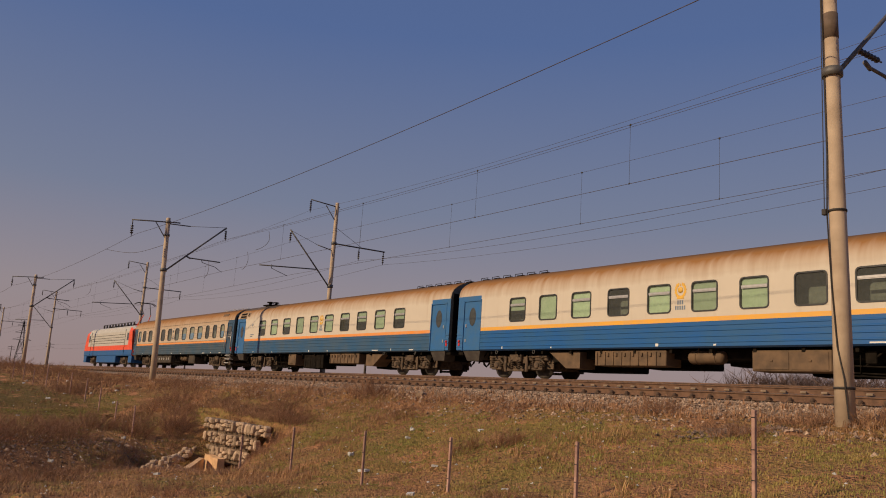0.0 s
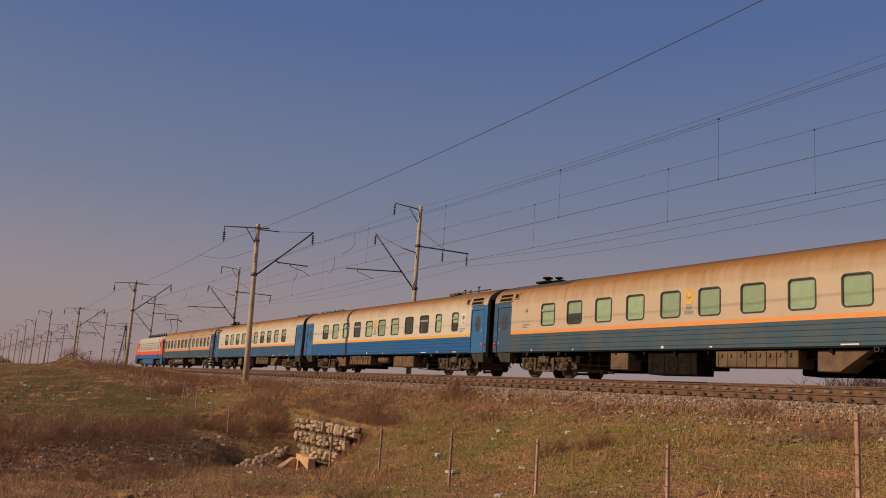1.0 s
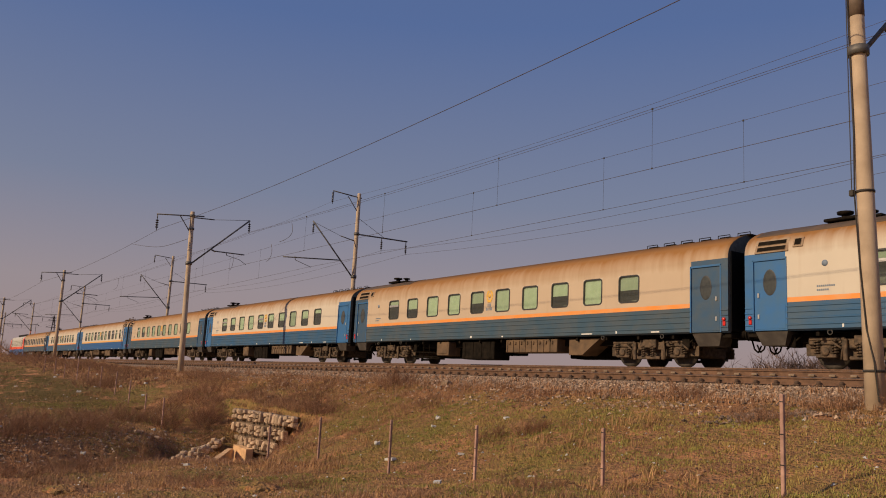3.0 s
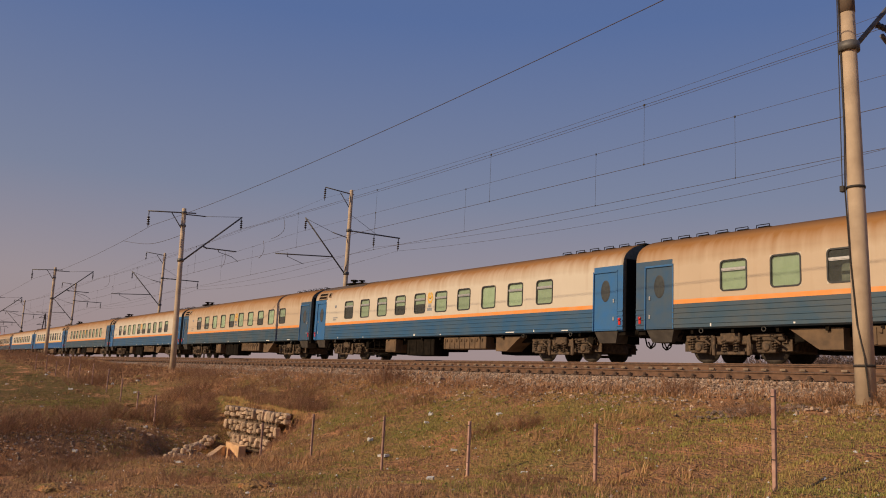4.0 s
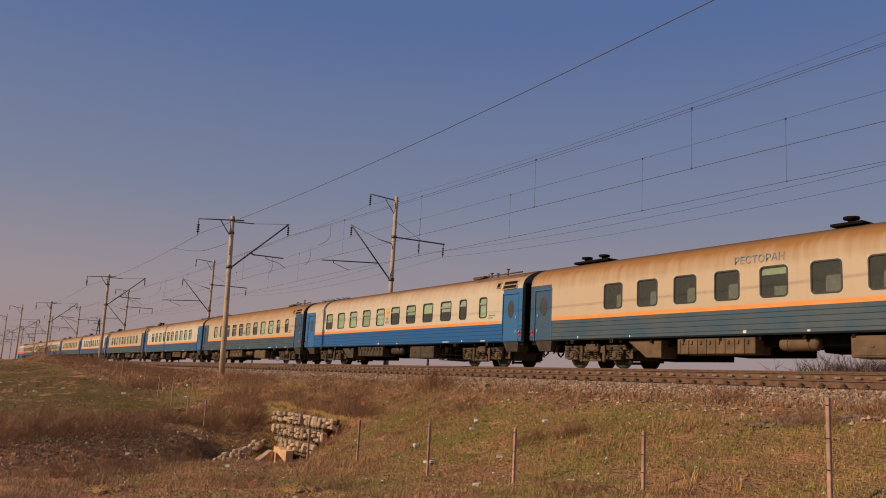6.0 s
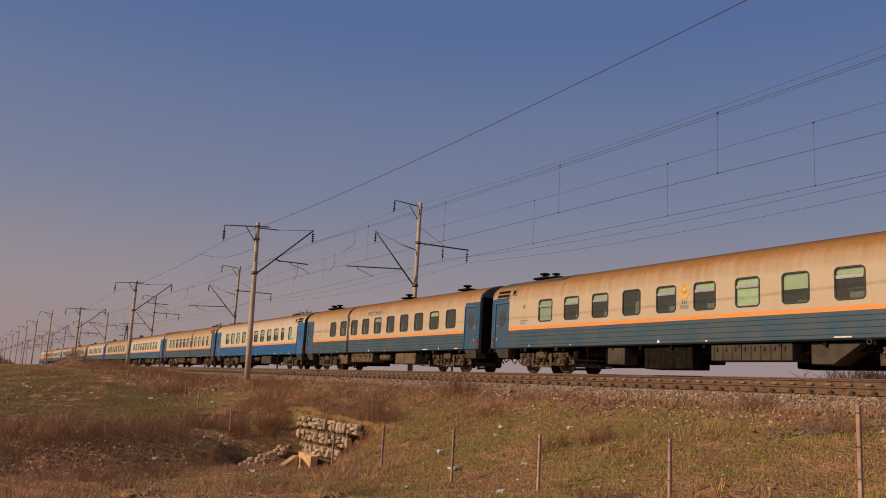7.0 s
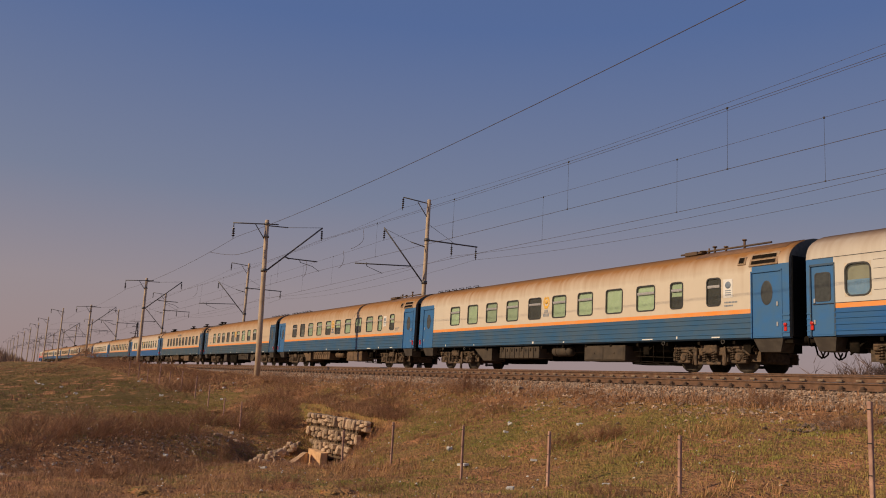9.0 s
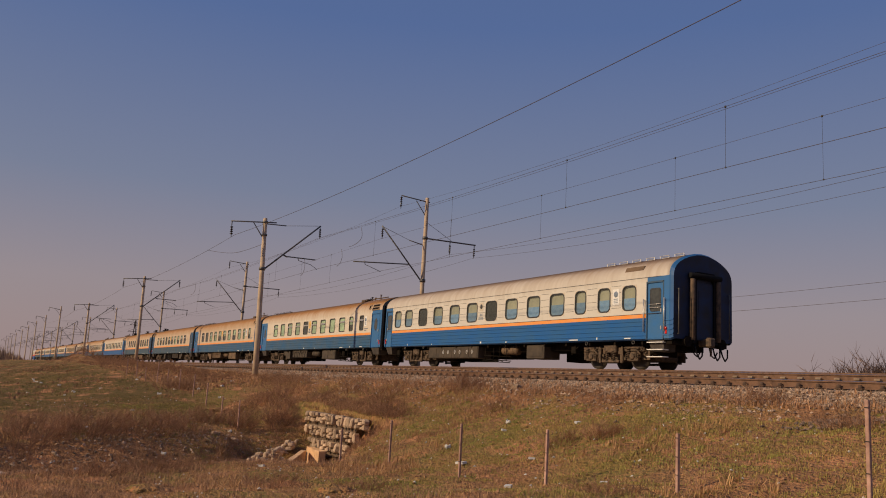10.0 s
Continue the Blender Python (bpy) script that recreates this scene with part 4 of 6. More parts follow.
    def ring(bm):
        for k in range(8):
            a, b = k * math.tau / 8, (k + 1) * math.tau / 8
            tube(bm, (0.07 * math.cos(a), 0, 0.07 * math.sin(a)), (0.07 * math.cos(b), 0, 0.07 * math.sin(b)), 0.014, n=4, caps=False)
    for x in (2.9, 5.1, 18.9, 21.6):
        part("tow_ring", cached("tow_ring", ring, "galv"), car, pose(x, -1.47, 0.98))


def emblem(car, x, plain=False):
    """A round gilt badge of plain shapes with a number plate of bars below it."""
    def b(bm):
        lathe(bm, (0, 0, 0.04), (0, -1, 0), [(0, 0.10), (0.006, 0.10), (0.007, 0.02)], 16)
        for k in range(13):
            a = radians(125 + k * 24.2)
            c = Vector((0.185 * math.cos(a), 0, 0.02 + 0.215 * math.sin(a)))
            lathe(bm, c, (0, -1, 0), [(0, 0.055), (0.006, 0.05)], 7)
        for k in range(5):
            box(bm, -0.16 + k * 0.07, -0.12 + k * 0.07, -0.008, 0, 0.17 + 0.03 * (k % 2), 0.24 + 0.03 * (k % 2))
        box(bm, -0.13, 0.13, -0.012, 0, -0.25, -0.19)
    if plain:
        part("badge", cached("round_badge", lambda bm: (box(bm, -0.16, 0.16, -0.008, 0, -0.2, 0.2, 0), lathe(bm, (0, -0.008, 0), (0, -1, 0), [(0, 0.12), (0.006, 0.11), (0.007, 0.02)], 16, 1)), "cream_trim", "frame_dark"), car, pose(x, -HALF - 0.002, 2.9), label="small plate with a dark round badge")
    else:
        part("badge", cached("badge", b, "yellow"), car, pose(x, -HALF - 0.002, 2.86), label="round gilt coat-of-arms badge")
    def bars(bm):
        for n, z in ((3, -0.43), (5, -0.60)):
            for k in range(n):
                xx = (k - n / 2) * 0.085
                box(bm, xx + 0.01, xx + 0.062, -0.004, 0, z, z + 0.13)
    part("number_bars", cached("number_bars", bars, "ink"), car, pose(x, -HALF - 0.002, 2.86))


def roof_gear(car, kind, rnd):
    def rails(bm):
        for x in np.arange(20.2, 24.0, 0.75):
            tube(bm, (x, -0.62, 4.2), (x, -0.62, 4.3), 0.014, n=5)
            tube(bm, (x, -0.62, 4.3), (x + 0.45, -0.62, 4.3), 0.014, n=5)
            tube(bm, (x + 0.45, -0.62, 4.3), (x + 0.45, -0.62, 4.2), 0.014, n=5)
            box(bm, x, x + 0.4, -0.55, 0.5, 4.2, 4.262, bevel=0.008)
    def stack(bm):
        lathe(bm, (0, 0, 0), (0, 0, 1), [(0, 0.16), (0.06, 0.15), (0.06, 0.1), (0.16, 0.1), (0.17, 0.22), (0.24, 0.23), (0.27, 0.06)], 12)
        box(bm, -0.5, 0.5, -0.3, 0.3, -0.04, 0.05, bevel=0.02)
    def hatch(bm):
        box(bm, -0.6, 0.6, -0.35, 0.35, -0.08, 0.10, bevel=0.04)
        tube(bm, (-0.25, 0, 0.0), (-0.25, 0, 0.3), 0.06, n=8)
        tube(bm, (0.9, 0, -0.04), (0.9, 0, 0.42), 0.07, 0.045, n=8)
        lathe(bm, (0.5, 0, 0.05), (0, 0, 1), [(0, 0.18), (0.1, 0.18), (0.12, 0.26), (0.18, 0.26), (0.2, 0.05)], 10)
    def cover(a, b):
        def build(bm):
            prof = [(y * 1.004, z + 0.012) for y, z in body_profile() if z > 3.85]
            lo = [(y * 0.99, z - 0.03) for y, z in (prof[0], prof[-1])]
            prof = [lo[0]] + prof + [lo[1]]
            rows = [[bm.verts.new((x, y, z)) for y, z in prof] for x in (a, b)]
            for k in range(len(prof) - 1):
                bm.faces.new((rows[0][k], rows[1][k], rows[1][k + 1], rows[0][k + 1])).smooth = True
            for row in rows:
                bm.faces.new(row)
        return build
    def pipes_up(bm):
        for x, h in ((0, 0.16), (0.5, 0.1), (1.3, 0.24)):
            tube(bm, (x, 0, -0.05), (x, 0, h), 0.04, n=8)
            tube(bm, (x, 0, h), (x, 0, h + 0.04), 0.08, n=8)
        tube(bm, (-1.6, 0, 0.05), (2.4, 0, 0.05), 0.035, n=6)
        box(bm, -1.2, -0.6, -0.25, 0.25, -0.08, 0.06, bevel=0.02)
    if kind == "C":
        part("roof_cover", cached("roof_cover_c", cover(0.5, 5.3), "soot"), car, label="sooty raised roof section over the stove")
        part("roof_vent", cached("roof_vent", stack, "under"), car, pose(3.6, -0.4, 4.27) @ Matrix.Diagonal((0.8, 0.8, 0.8, 1)))
    elif kind == "A":
        part("roof_cover", cached("roof_cover_a", cover(20.2, 23.9), "rust_roof"), car, label="rusty raised roof section over the stove")
        part("roof_pipes", cached("roof_pipes", pipes_up, "soot"), car, pose(20.4, -0.5, 4.27))
    if kind == "A":
        part("roof_hatch", cached("roof_hatch", hatch, "box"), car, pose(19.6, -0.5, 4.26) @ Matrix.Diagonal((0.6, 0.6, 0.4, 1)))
        part("roof_walkway", cached("roof_rails", rails, "under"), car, pose(0, 0, 0, 0, 0, 0) @ Matrix.Translation((-19.6, 0, 0)))
    elif kind == "C":
        part("roof_vent", cached("roof_vent", stack, "under"), car, pose(2.9, -0.5, 4.27), label="sooty stove flue on the roof")
        part("roof_walkway", cached("roof_rails", rails, "under"), car)
    elif kind == "R":
        for x in (2.6, 3.6, 14.0, 20.5):
            part("roof_vent", cached("roof_vent", stack, "under"), car, pose(x, -0.5, 4.27))
    else:
        part("roof_walkway", cached("roof_rails_pale", rails, "alu"), car, pose(-1.1, 0, 0))
    def louvre(bm):
        box(bm, -0.55, 0.55, -0.015, 0.06, 0, 0.44, 0, bevel=0.01)
        for k in range(2):
            box(bm, -0.47, 0.47, -0.03, -0.012, 0.04 + k * 0.2, 0.19 + k * 0.2, 1, bevel=0.01)
    def side_louvre(bm):
        box(bm, -0.16, 0.16, -0.015, 0.06, 0, 0.3, 0, bevel=0.01)
        box(bm, -0.11, 0.11, -0.03, -0.012, 0.04, 0.26, 1, bevel=0.01)
    if kind in "AC":
        x, d = (23.3, -0.85) if kind == "A" else (1.2, 0.85)
        part("roof_louvre", cached("roof_louvre", louvre, "tan_frame", "under"), car, pose(x, -1.575, 3.36, -20), label="dark slatted vent in a cream frame above the door")
        part("side_vent", cached("side_louvre", side_louvre, "tan_frame", "under"), car, pose(x + d, -1.565, 3.45, -20))
    if kind == "D":
        part("roof_louvre", cached("roof_louvre_d", lambda bm: box(bm, -0.5, 0.5, -0.02, 0.04, 0, 0.2, bevel=0.01), "box"), car, pose(21.6, -1.46, 3.66, -22))


TYPES = {
    "A": ([(3.68, 4.63), (5.40, 6.37), (7.13, 8.10), (8.89, 9.86), (10.64, 11.60), (12.39, 13.35), (14.11, 15.07), (15.85, 16.82), (17.58, 18.55), (19.30, 19.92), (20.98, 21.6)],
          [(0.72, 1.85), (22.85, 23.95)], 11.97),
    "C": ([(3.92 + 1.755 * k, 4.87 + 1.755 * k) for k in range(10)], [(0.60, 1.65), (22.85, 23.95)], 12.28),
    "R": ([(4.75 + 1.72 * k, 5.72 + 1.72 * k) for k in range(10)], [(0.6, 1.65), (22.1, 23.15)], 0),
    "D": ([(1.55, 2.35), (2.85, 3.75), (4.50, 5.48), (6.20, 7.18), (7.93, 8.92), (9.65, 10.64), (11.40, 12.38), (13.10, 14.08), (14.82, 15.80), (16.50, 17.50), (18.21, 18.92),
           (19.64, 20.38), (21.06, 21.82)], [(0.45, 1.2), (22.4, 23.2)], 11.0),
}
M["step"] = material("step_box_grey", (0.075, 0.062, 0.05), 0.7, color2=(0.045, 0.036, 0.03), scale=5)
M["door_glass"] = material("dim_door_glass", (0.07, 0.075, 0.07), 0.12, vary=0.3)
END = {"A": 24.24, "C": 24.24, "R": 23.45, "D": 23.5}
# how the blinds are drawn, where a car has its own habit
BLINDS = {
    2: "half+ full full+ dark+ full+ full+ full+ dark dark+ full+ half+",
    3: "full+ half full full full full full full full full",
    4: "half+ half full full half+ half half full half low",
    5: "low+ half full full half full full half full half",
    7: "full+ full dark+ dark+ dark+ full+ low+ full full+ half+ low+",
    8: "half full full+ full+ full+ low+ half+ half half+ low+ full+",
    10: "full+ low+ low+ dark low+ low+ full+ half low+ dark+",
    11: "dark+ dark full+ full+ half+ half+ full+ half full+ full+ half+",
    12: "full+ full full+ full+ dark+ full+ full+ full full+ half+ dark+",
    13: "bottom bottom dark bottom bottom bottom dark bottom bottom bottom bottom bottom bottom",
}
TRAIN = ["D", "C", "A", "C", "C", "C", "C", "A", "A", "R", "C", "A", "A", "D"]
FINISH = ["dirty", "mid", "clean", "dirty", "mid", "dirty", "mid", "dirty", "clean", "dirty", "dirty", "mid", "mid", "clean"]
ROOFS = ["dirty", "mid", "mid", "dirty", "mid", "dirty", "mid", "dirty", "light", "dirty", "dirty", "dirty", "mid", "clean"]
PLACARD = {3: 22.1, 12: 20.3, 13: 21.9, 14: 20.7}
LABELS = {"A": "cream and blue sleeping car with orange stripe", "C": "cream and blue passenger car with rusty roof",
          "R": "cream and grey-blue dining car with dark windows", "D": "blue and cream passenger car with rounded windows"}


def make_car(i):
    kind, fin = TRAIN[i], FINISH[i]
    rnd = random.Random(100 + i)
    windows, doors, badge = TYPES[kind]
    car = tagged(new("passenger_car"), LABELS[kind] + {"clean": ", clean paint", "mid": ", worn paint", "dirty": ", dusty paint"}[fin], "railway car", "cars of the train")
    cream = "cream_" + ROOFS[i]
    part("body", cached("body/%s/%s/%s/%d" % (kind, fin, ROOFS[i], i == 2), body_build(windows, doors, 0.3, END[kind]), cream, "blue_" + fin, "gold" if i == 2 else "orange", "inside", "door_dusty" if fin == "dirty" else "door_blue"), car)
    part("inner_lining", cached("inner_lining/" + kind, lambda bm: lining(bm, 0.35, END[kind] - 0.05), "inside"), car)
    for j, (a, b) in enumerate(windows):
        if kind == "D":
            add_window(car, (a + b) / 2, b - a, BLINDS[i].split()[j] if i in BLINDS else rnd.choice(["bottom", "dark"]), h=0.96, r=0.17, blind="curtain_blue")
        elif kind == "R":
            add_window(car, (a + b) / 2, b - a, rnd.choice(["dark", "dark", "low"]))
        else:
            add_window(car, (a + b) / 2, b - a, BLINDS[i].split()[j] if i in BLINDS else rnd.choice(("full+", "full+", "full", "full+", "half+", "low+")))
    for j, (a, b) in enumerate(doors):
        add_door(car, a, b, oval=kind != "D", mat="door_dusty" if fin == "dirty" else "door_blue", hinge_right=j == 1)
    for x in (0.48, END[kind] - 0.14):
        part("marker_lamp", cached("marker_lamp", lambda bm: (lathe(bm, (0, 0, 0), (0, -1, 0), [(0, 0.06), (0.05, 0.055), (0.06, 0.02)], 10), box(bm, -0.05, 0.05, -0.03, 0.01, -0.2, -0.06, bevel=0.01)), "tail_red"), car, pose(x, -HALF, 1.45), label="small red marker lamp")
    gangway(car, 0.3, -1)
    gangway(car, END[kind], 1)
    add_bogie(car, 3.77)
    add_bogie(car, END[kind] - 3.47)
    equipment(car, kind, "dim_box" if i in (8, 10, 12) else "box")
    roof_gear(car, kind, rnd)
    if badge:
        emblem(car, badge, kind == "D")
    if i + 1 in PLACARD:
        def sheet(bm):
            box(bm, -0.19, 0.19, -0.006, 0.004, 0, 0.62, 0)
            lathe(bm, (0, -0.006, 0.42), (0, -1, 0), [(0, 0.12), (0.004, 0.118), (0.005, 0.03)], 14, 1)
            for k in range(3):
                box(bm, -0.12, 0.12, -0.01, -0.004, 0.08 + 0.07 * k, 0.11 + 0.07 * k, 1)
        part("placard", cached("placard", sheet, "white", "ink"), car, pose(PLACARD[i + 1], -HALF - 0.003, 2.42), label="white placard with a round mark and unreadable lines")
    if kind in "AC":
        for n, z in ((9, 2.24), (6, 2.13)):
            def text(bm):
                for k in range(n):
                    box(bm, k * 0.06, k * 0.06 + 0.045, -0.004, 0, 0, 0.05)
            part("lettering", cached("side_text%d" % n, text, "ink"), car, pose(21.75 if kind == "A" else 2.6, -HALF - 0.002, z), label="short line of small dark lettering")
        if kind == "C":
            part("round_sign", cached("round_sign", lambda bm: lathe(bm, (0, 0, 0), (0, -1, 0), [(0, 0.09), (0.005, 0.09), (0.006, 0.02)], 14), "ink"), car, pose(2.85, -HALF - 0.002, 2.9), label="small blue round mark")
    if kind == "R":
        fc = bpy.data.curves.new("sign", "FONT")
        fc.body, fc.size, fc.extrude, fc.align_x = "РЕСТОРАН", 0.34, 0.004, "CENTER"
        fc.materials.append(M["ink"])
        part("lettering", fc, car, pose(11.6, -HALF - 0.005, 3.28, 90), label="dark name lettering above the windows")
    if kind == "D":
        def bars(bm):
            for x in (22.28, 23.32):
                tube(bm, (x, -1.62, 1.35), (x, -1.62, 2.55), 0.022, n=6)
                for z in (1.38, 2.5):
                    tube(bm, (x, -1.62, z), (x, -1.52, z), 0.018, n=6)
            for z in (2.22, 2.34):
                tube(bm, (22.5, -1.56, z), (23.1, -1.56, z), 0.014, n=6)
        part("grab_rail", cached("grab_rails", bars, "alu"), car, label="steel grab rails beside the door")
        def ladder(bm):
            for z in (0.42, 0.68, 0.94):
                box(bm, 22.4, 23.2, -1.56, -1.25, z, z + 0.035, bevel=0.008)
        part("footstep", cached("footsteps", ladder, "white"), car, label="pale metal steps below the door")
        def seam(bm):
            for z in (3.35, 2.0):
                box(bm, 0.5, 23.1, -HALF - 0.006, -HALF + 0.004, z, z + 0.018)
            for (a, b), (c, e) in zip(TYPES["D"][0], TYPES["D"][0][1:]):
                for z in (2.3, 2.6, 2.9, 3.15):
                    box(bm, b + 0.07, c - 0.07, -HALF - 0.004, -HALF + 0.004, z, z + 0.012)
        part("trim_strip", cached("trim_strips", seam, "frame_dark"), car)
    if i == 13:
        # the rear faces away from the sun; its shade is painted into wall and door
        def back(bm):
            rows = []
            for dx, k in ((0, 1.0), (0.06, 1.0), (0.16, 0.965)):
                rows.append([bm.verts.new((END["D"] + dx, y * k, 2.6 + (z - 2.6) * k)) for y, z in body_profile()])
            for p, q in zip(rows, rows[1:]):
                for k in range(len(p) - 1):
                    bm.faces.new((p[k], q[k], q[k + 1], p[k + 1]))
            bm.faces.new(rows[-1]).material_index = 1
        part("end_wall", one(back, "end_wall", "blue_clean", "shaded_blue"), car, label="blue end wall with shade in its colour, in blue surround")
        part("end_door", one(lambda bm: (box(bm, 23.66, 23.7, -0.46, 0.46, 1.1, 3.2, bevel=0.01), box(bm, 23.7, 23.71, -0.3, 0.3, 2.1, 2.9, bevel=0.004)), "end_door", "shaded_blue"), car, label="dark blue end door")
        for y in (-0.66, 0.66):
            def pillar(bm):
                lathe(bm, (23.76, y, 1.08), (0, 0, 1), [(0, 0.08), (0.02, 0.1), (2.2, 0.1), (2.24, 0.07)], 12)
                box(bm, 23.64, 23.76, y - 0.05, y + 0.05, 1.1, 3.25)
            part("gangway_pillar", one(pillar, "gangway_pillar", "bogie"), car, label="dusty brown rubber gangway roll")
        def lintel(bm):
            lathe(bm, (23.76, -0.8, 3.42), (0, 1, 0), [(0, 0.08), (0.03, 0.11), (1.57, 0.11), (1.6, 0.08)], 12)
            box(bm, 23.6, 23.76, -0.75, 0.75, 3.36, 3.5, bevel=0.02)
        part("gangway_lintel", one(lintel, "gangway_lintel", "rubber"), car, label="black rubber roll above the end door")
        for y in (-1.3, 1.3):
            part("grab_bar", one(lambda bm: (tube(bm, (23.72, y, 1.25), (23.72, y, 2.9), 0.02, n=6), tube(bm, (23.6, y, 1.27), (23.72, y, 1.27), 0.018, n=6), tube(bm, (23.6, y, 2.88), (23.72, y, 2.88), 0.018, n=6)), "grab_bar", "galv"), car)
        def coupler(bm):
            box(bm, 23.5, 24.0, -0.13, 0.13, 0.88, 1.16, bevel=0.05)
            box(bm, 23.9, 24.15, -0.2, 0.12, 0.84, 1.2, bevel=0.06)
            tube(bm, (23.85, 0.18, 0.9), (23.85, 0.18, 0.55), 0.04, n=8)
        part("coupler", one(coupler, "coupler", "bogie"), car, label="dusty brown automatic coupler")
        for y in (-0.55, 0.35, 0.75):
            def hose(bm):
                q = [(23.75, y, 0.95), (23.87, y, 0.6), (23.85, y + 0.16, 0.42), (23.8, y + 0.34, 0.55), (23.75, y + 0.4, 0.85)]
                for a, b in zip(q, q[1:]):
                    tube(bm, a, b, 0.028, n=6)
            part("brake_hose", one(hose, "brake_hose", "rubber"), car)
    return car


def make_locomotive():
    """An electric engine; x from its nose, 18.6 m long."""
    loco = tagged(new("locomotive"), "cream, red and blue electric locomotive with a raised pantograph", "locomotive")
    L = 18.3
    def shell(bm):
        prof = [(-1.45, 1.0), (-1.5, 1.1), (-1.5, 1.55), (-1.5, 2.0), (-1.5, 3.3), (-1.35, 3.7), (-1.1, 3.85), (0, 3.9)]
        prof += [(-y, z) for y, z in prof[-2::-1]]
        xs = (0.15, 1.6, 2.6, 15.6, 16.6, 18.1)
        rows = []
        for x in xs:
            row = []
            for y, z in prof:
                k = 0.0
                if x == xs[0]:
                    k = max(0, z - 2.0) * 0.42
                elif x == xs[-1]:
                    k = -max(0, z - 2.0) * 0.42
                row.append(bm.verts.new((x + k, y, z - (0.25 if x in (xs[0], xs[-1]) and z > 3.5 else 0))))
            rows.append(row)
        for i in range(len(rows) - 1):
            for k in range(len(prof) - 1):
                zm = (prof[k][1] + prof[k + 1][1]) / 2
                f = bm.faces.new((rows[i][k], rows[i + 1][k], rows[i + 1][k + 1], rows[i][k + 1]))
                f.material_index = 2 if zm < 1.5 else 1 if zm < 2.0 or (i in (0, 4) and zm < 3.6) else 0
        for r in (rows[0], rows[-1]):
            bm.faces.new(r).material_index = 1
    part("body", one(shell, "loco_body", "loco_grey", "red", "blue_clean"), loco)
    for x0, x1 in ((0.2, 1.2), (5.6, 12.7), (17.1, 18.1)):
        part("skirt", one(lambda bm: box(bm, x0, x1, -1.47, 1.47, 0.35, 1.02, bevel=0.04), "skirt", "blue_clean"), loco)
    def ribs(bm):
        for z in (2.25, 2.5, 2.75, 3.0):
            box(bm, 3.0, 15.2, -1.515, -1.5, z, z + 0.03)
        for x in (2.7, 15.4):
            box(bm, x, x + 0.06, -1.52, -1.49, 1.1, 3.5)
    part("side_rib", one(ribs, "side_rib", "under"), loco)
    def cab(bm):
        for x in (1.7, 16.0):
            box(bm, x, x + 0.6, -1.515, -1.47, 2.45, 3.15, bevel=0.02)
        box(bm, 18.02 - 0.3, 18.02 - 0.2, -1.1, 1.1, 2.5, 3.2)
    part("cab_window", one(cab, "cab_window", "door_glass"), loco)
    def lamps(bm):
        for x, s in ((0.15, -1), (18.1, 1)):
            for y in (-1.15, 1.15):
                lathe(bm, (x, y, 1.75), (s, 0, 0), [(0, 0.13), (0.06, 0.12)], 10)
    part("headlight", one(lamps, "headlight", "lamp"), loco)
    for x in (3.4, 14.9):
        add_bogie(loco, x)
    def gear(bm):
        for k in range(11):
            x = 3.2 + k * 1.1
            lathe(bm, (x, -0.5, 3.88), (0, 0, 1), [(0, 0.12), (0.1, 0.07), (0.3, 0.1), (0.45, 0.05)], 8)
            box(bm, x - 0.2, x + 0.4, -0.3, 0.8, 3.85, 4.05 + 0.15 * (k % 2), bevel=0.03)
        tube(bm, (3, -0.5, 4.33), (14.5, -0.5, 4.33), 0.03, n=6)
    part("roof_equipment", one(gear, "roof_equipment", "iron"), loco)
    def panto(bm):
        for y in (-0.45, 0.45):
            tube(bm, (15.0, y, 4.0), (16.3, y * 0.7, 4.95), 0.04, n=6)
            tube(bm, (14.6, y, 3.98), (16.6, y, 3.98), 0.05, n=6)
    part("pantograph", one(panto, "pantograph", "red"), loco, label="raised pantograph with a red lower arm")
    def head(bm):
        for y in (-0.45, 0.45):
            tube(bm, (16.3, y * 0.7, 4.95), (15.2, y, 6.05), 0.035, n=6)
        for x in (15.0, 15.4):
            q = [(x, -1.0, 5.95), (x, -0.7, 6.14), (x, 0.7, 6.14), (x, 1.0, 5.95)]
            for a, b in zip(q, q[1:]):
                tube(bm, a, b, 0.035, n=6)
    part("pantograph_head", one(head, "pantograph_head", "iron"), loco, label="dark upper arm and contact bows")
    return loco


locomotive = make_locomotive()
cars = [make_car(i) for i in range(len(TRAIN))]


# ---- fence, culvert wall, stones, plants ----
def fence_post(x, y, h, lean):
    def b(bm):
        box(bm, -0.025, 0.025, -0.025, 0.025, -0.4, h, bevel=0.007)
    p = tagged(new("fence_post"), "thin pinkish concrete fence post standing in dry grass", "fence post", "fence posts")
    part("post", one(b, "post", "post"), p)
    for z in (h * 0.3, h * 0.6, h * 0.92):
        part("wire_clip", cached("wire_clip", lambda bm: box(bm, -0.027, 0.027, -0.032, -0.02, 0, 0.012, bevel=0.003), "iron"), p, pose(0, 0, z))
    p.matrix_world = pose(x, y, height(x, y), lean, lean * 0.7, 0)


POST_X = [-5.95, -8.95, -12.1, -15.1, -18.4, -21.4, -31.5, -34.4, -37.0, -39.5, -42.6, -45.7, -48.5, -52.0, -55.5, -59]
for i, x in enumerate(POST_X):
    fence_post(x, 9.2 + 0.1 * noise.noise((i * 3.1, 0, 0)), (1.22, 0.86, 1.05, 1.12, 1.1, 1.0)[i % 6] * (1.0 if i < 6 else 0.95), 2.2 * noise.noise((i * 1.7, 9, 0)))

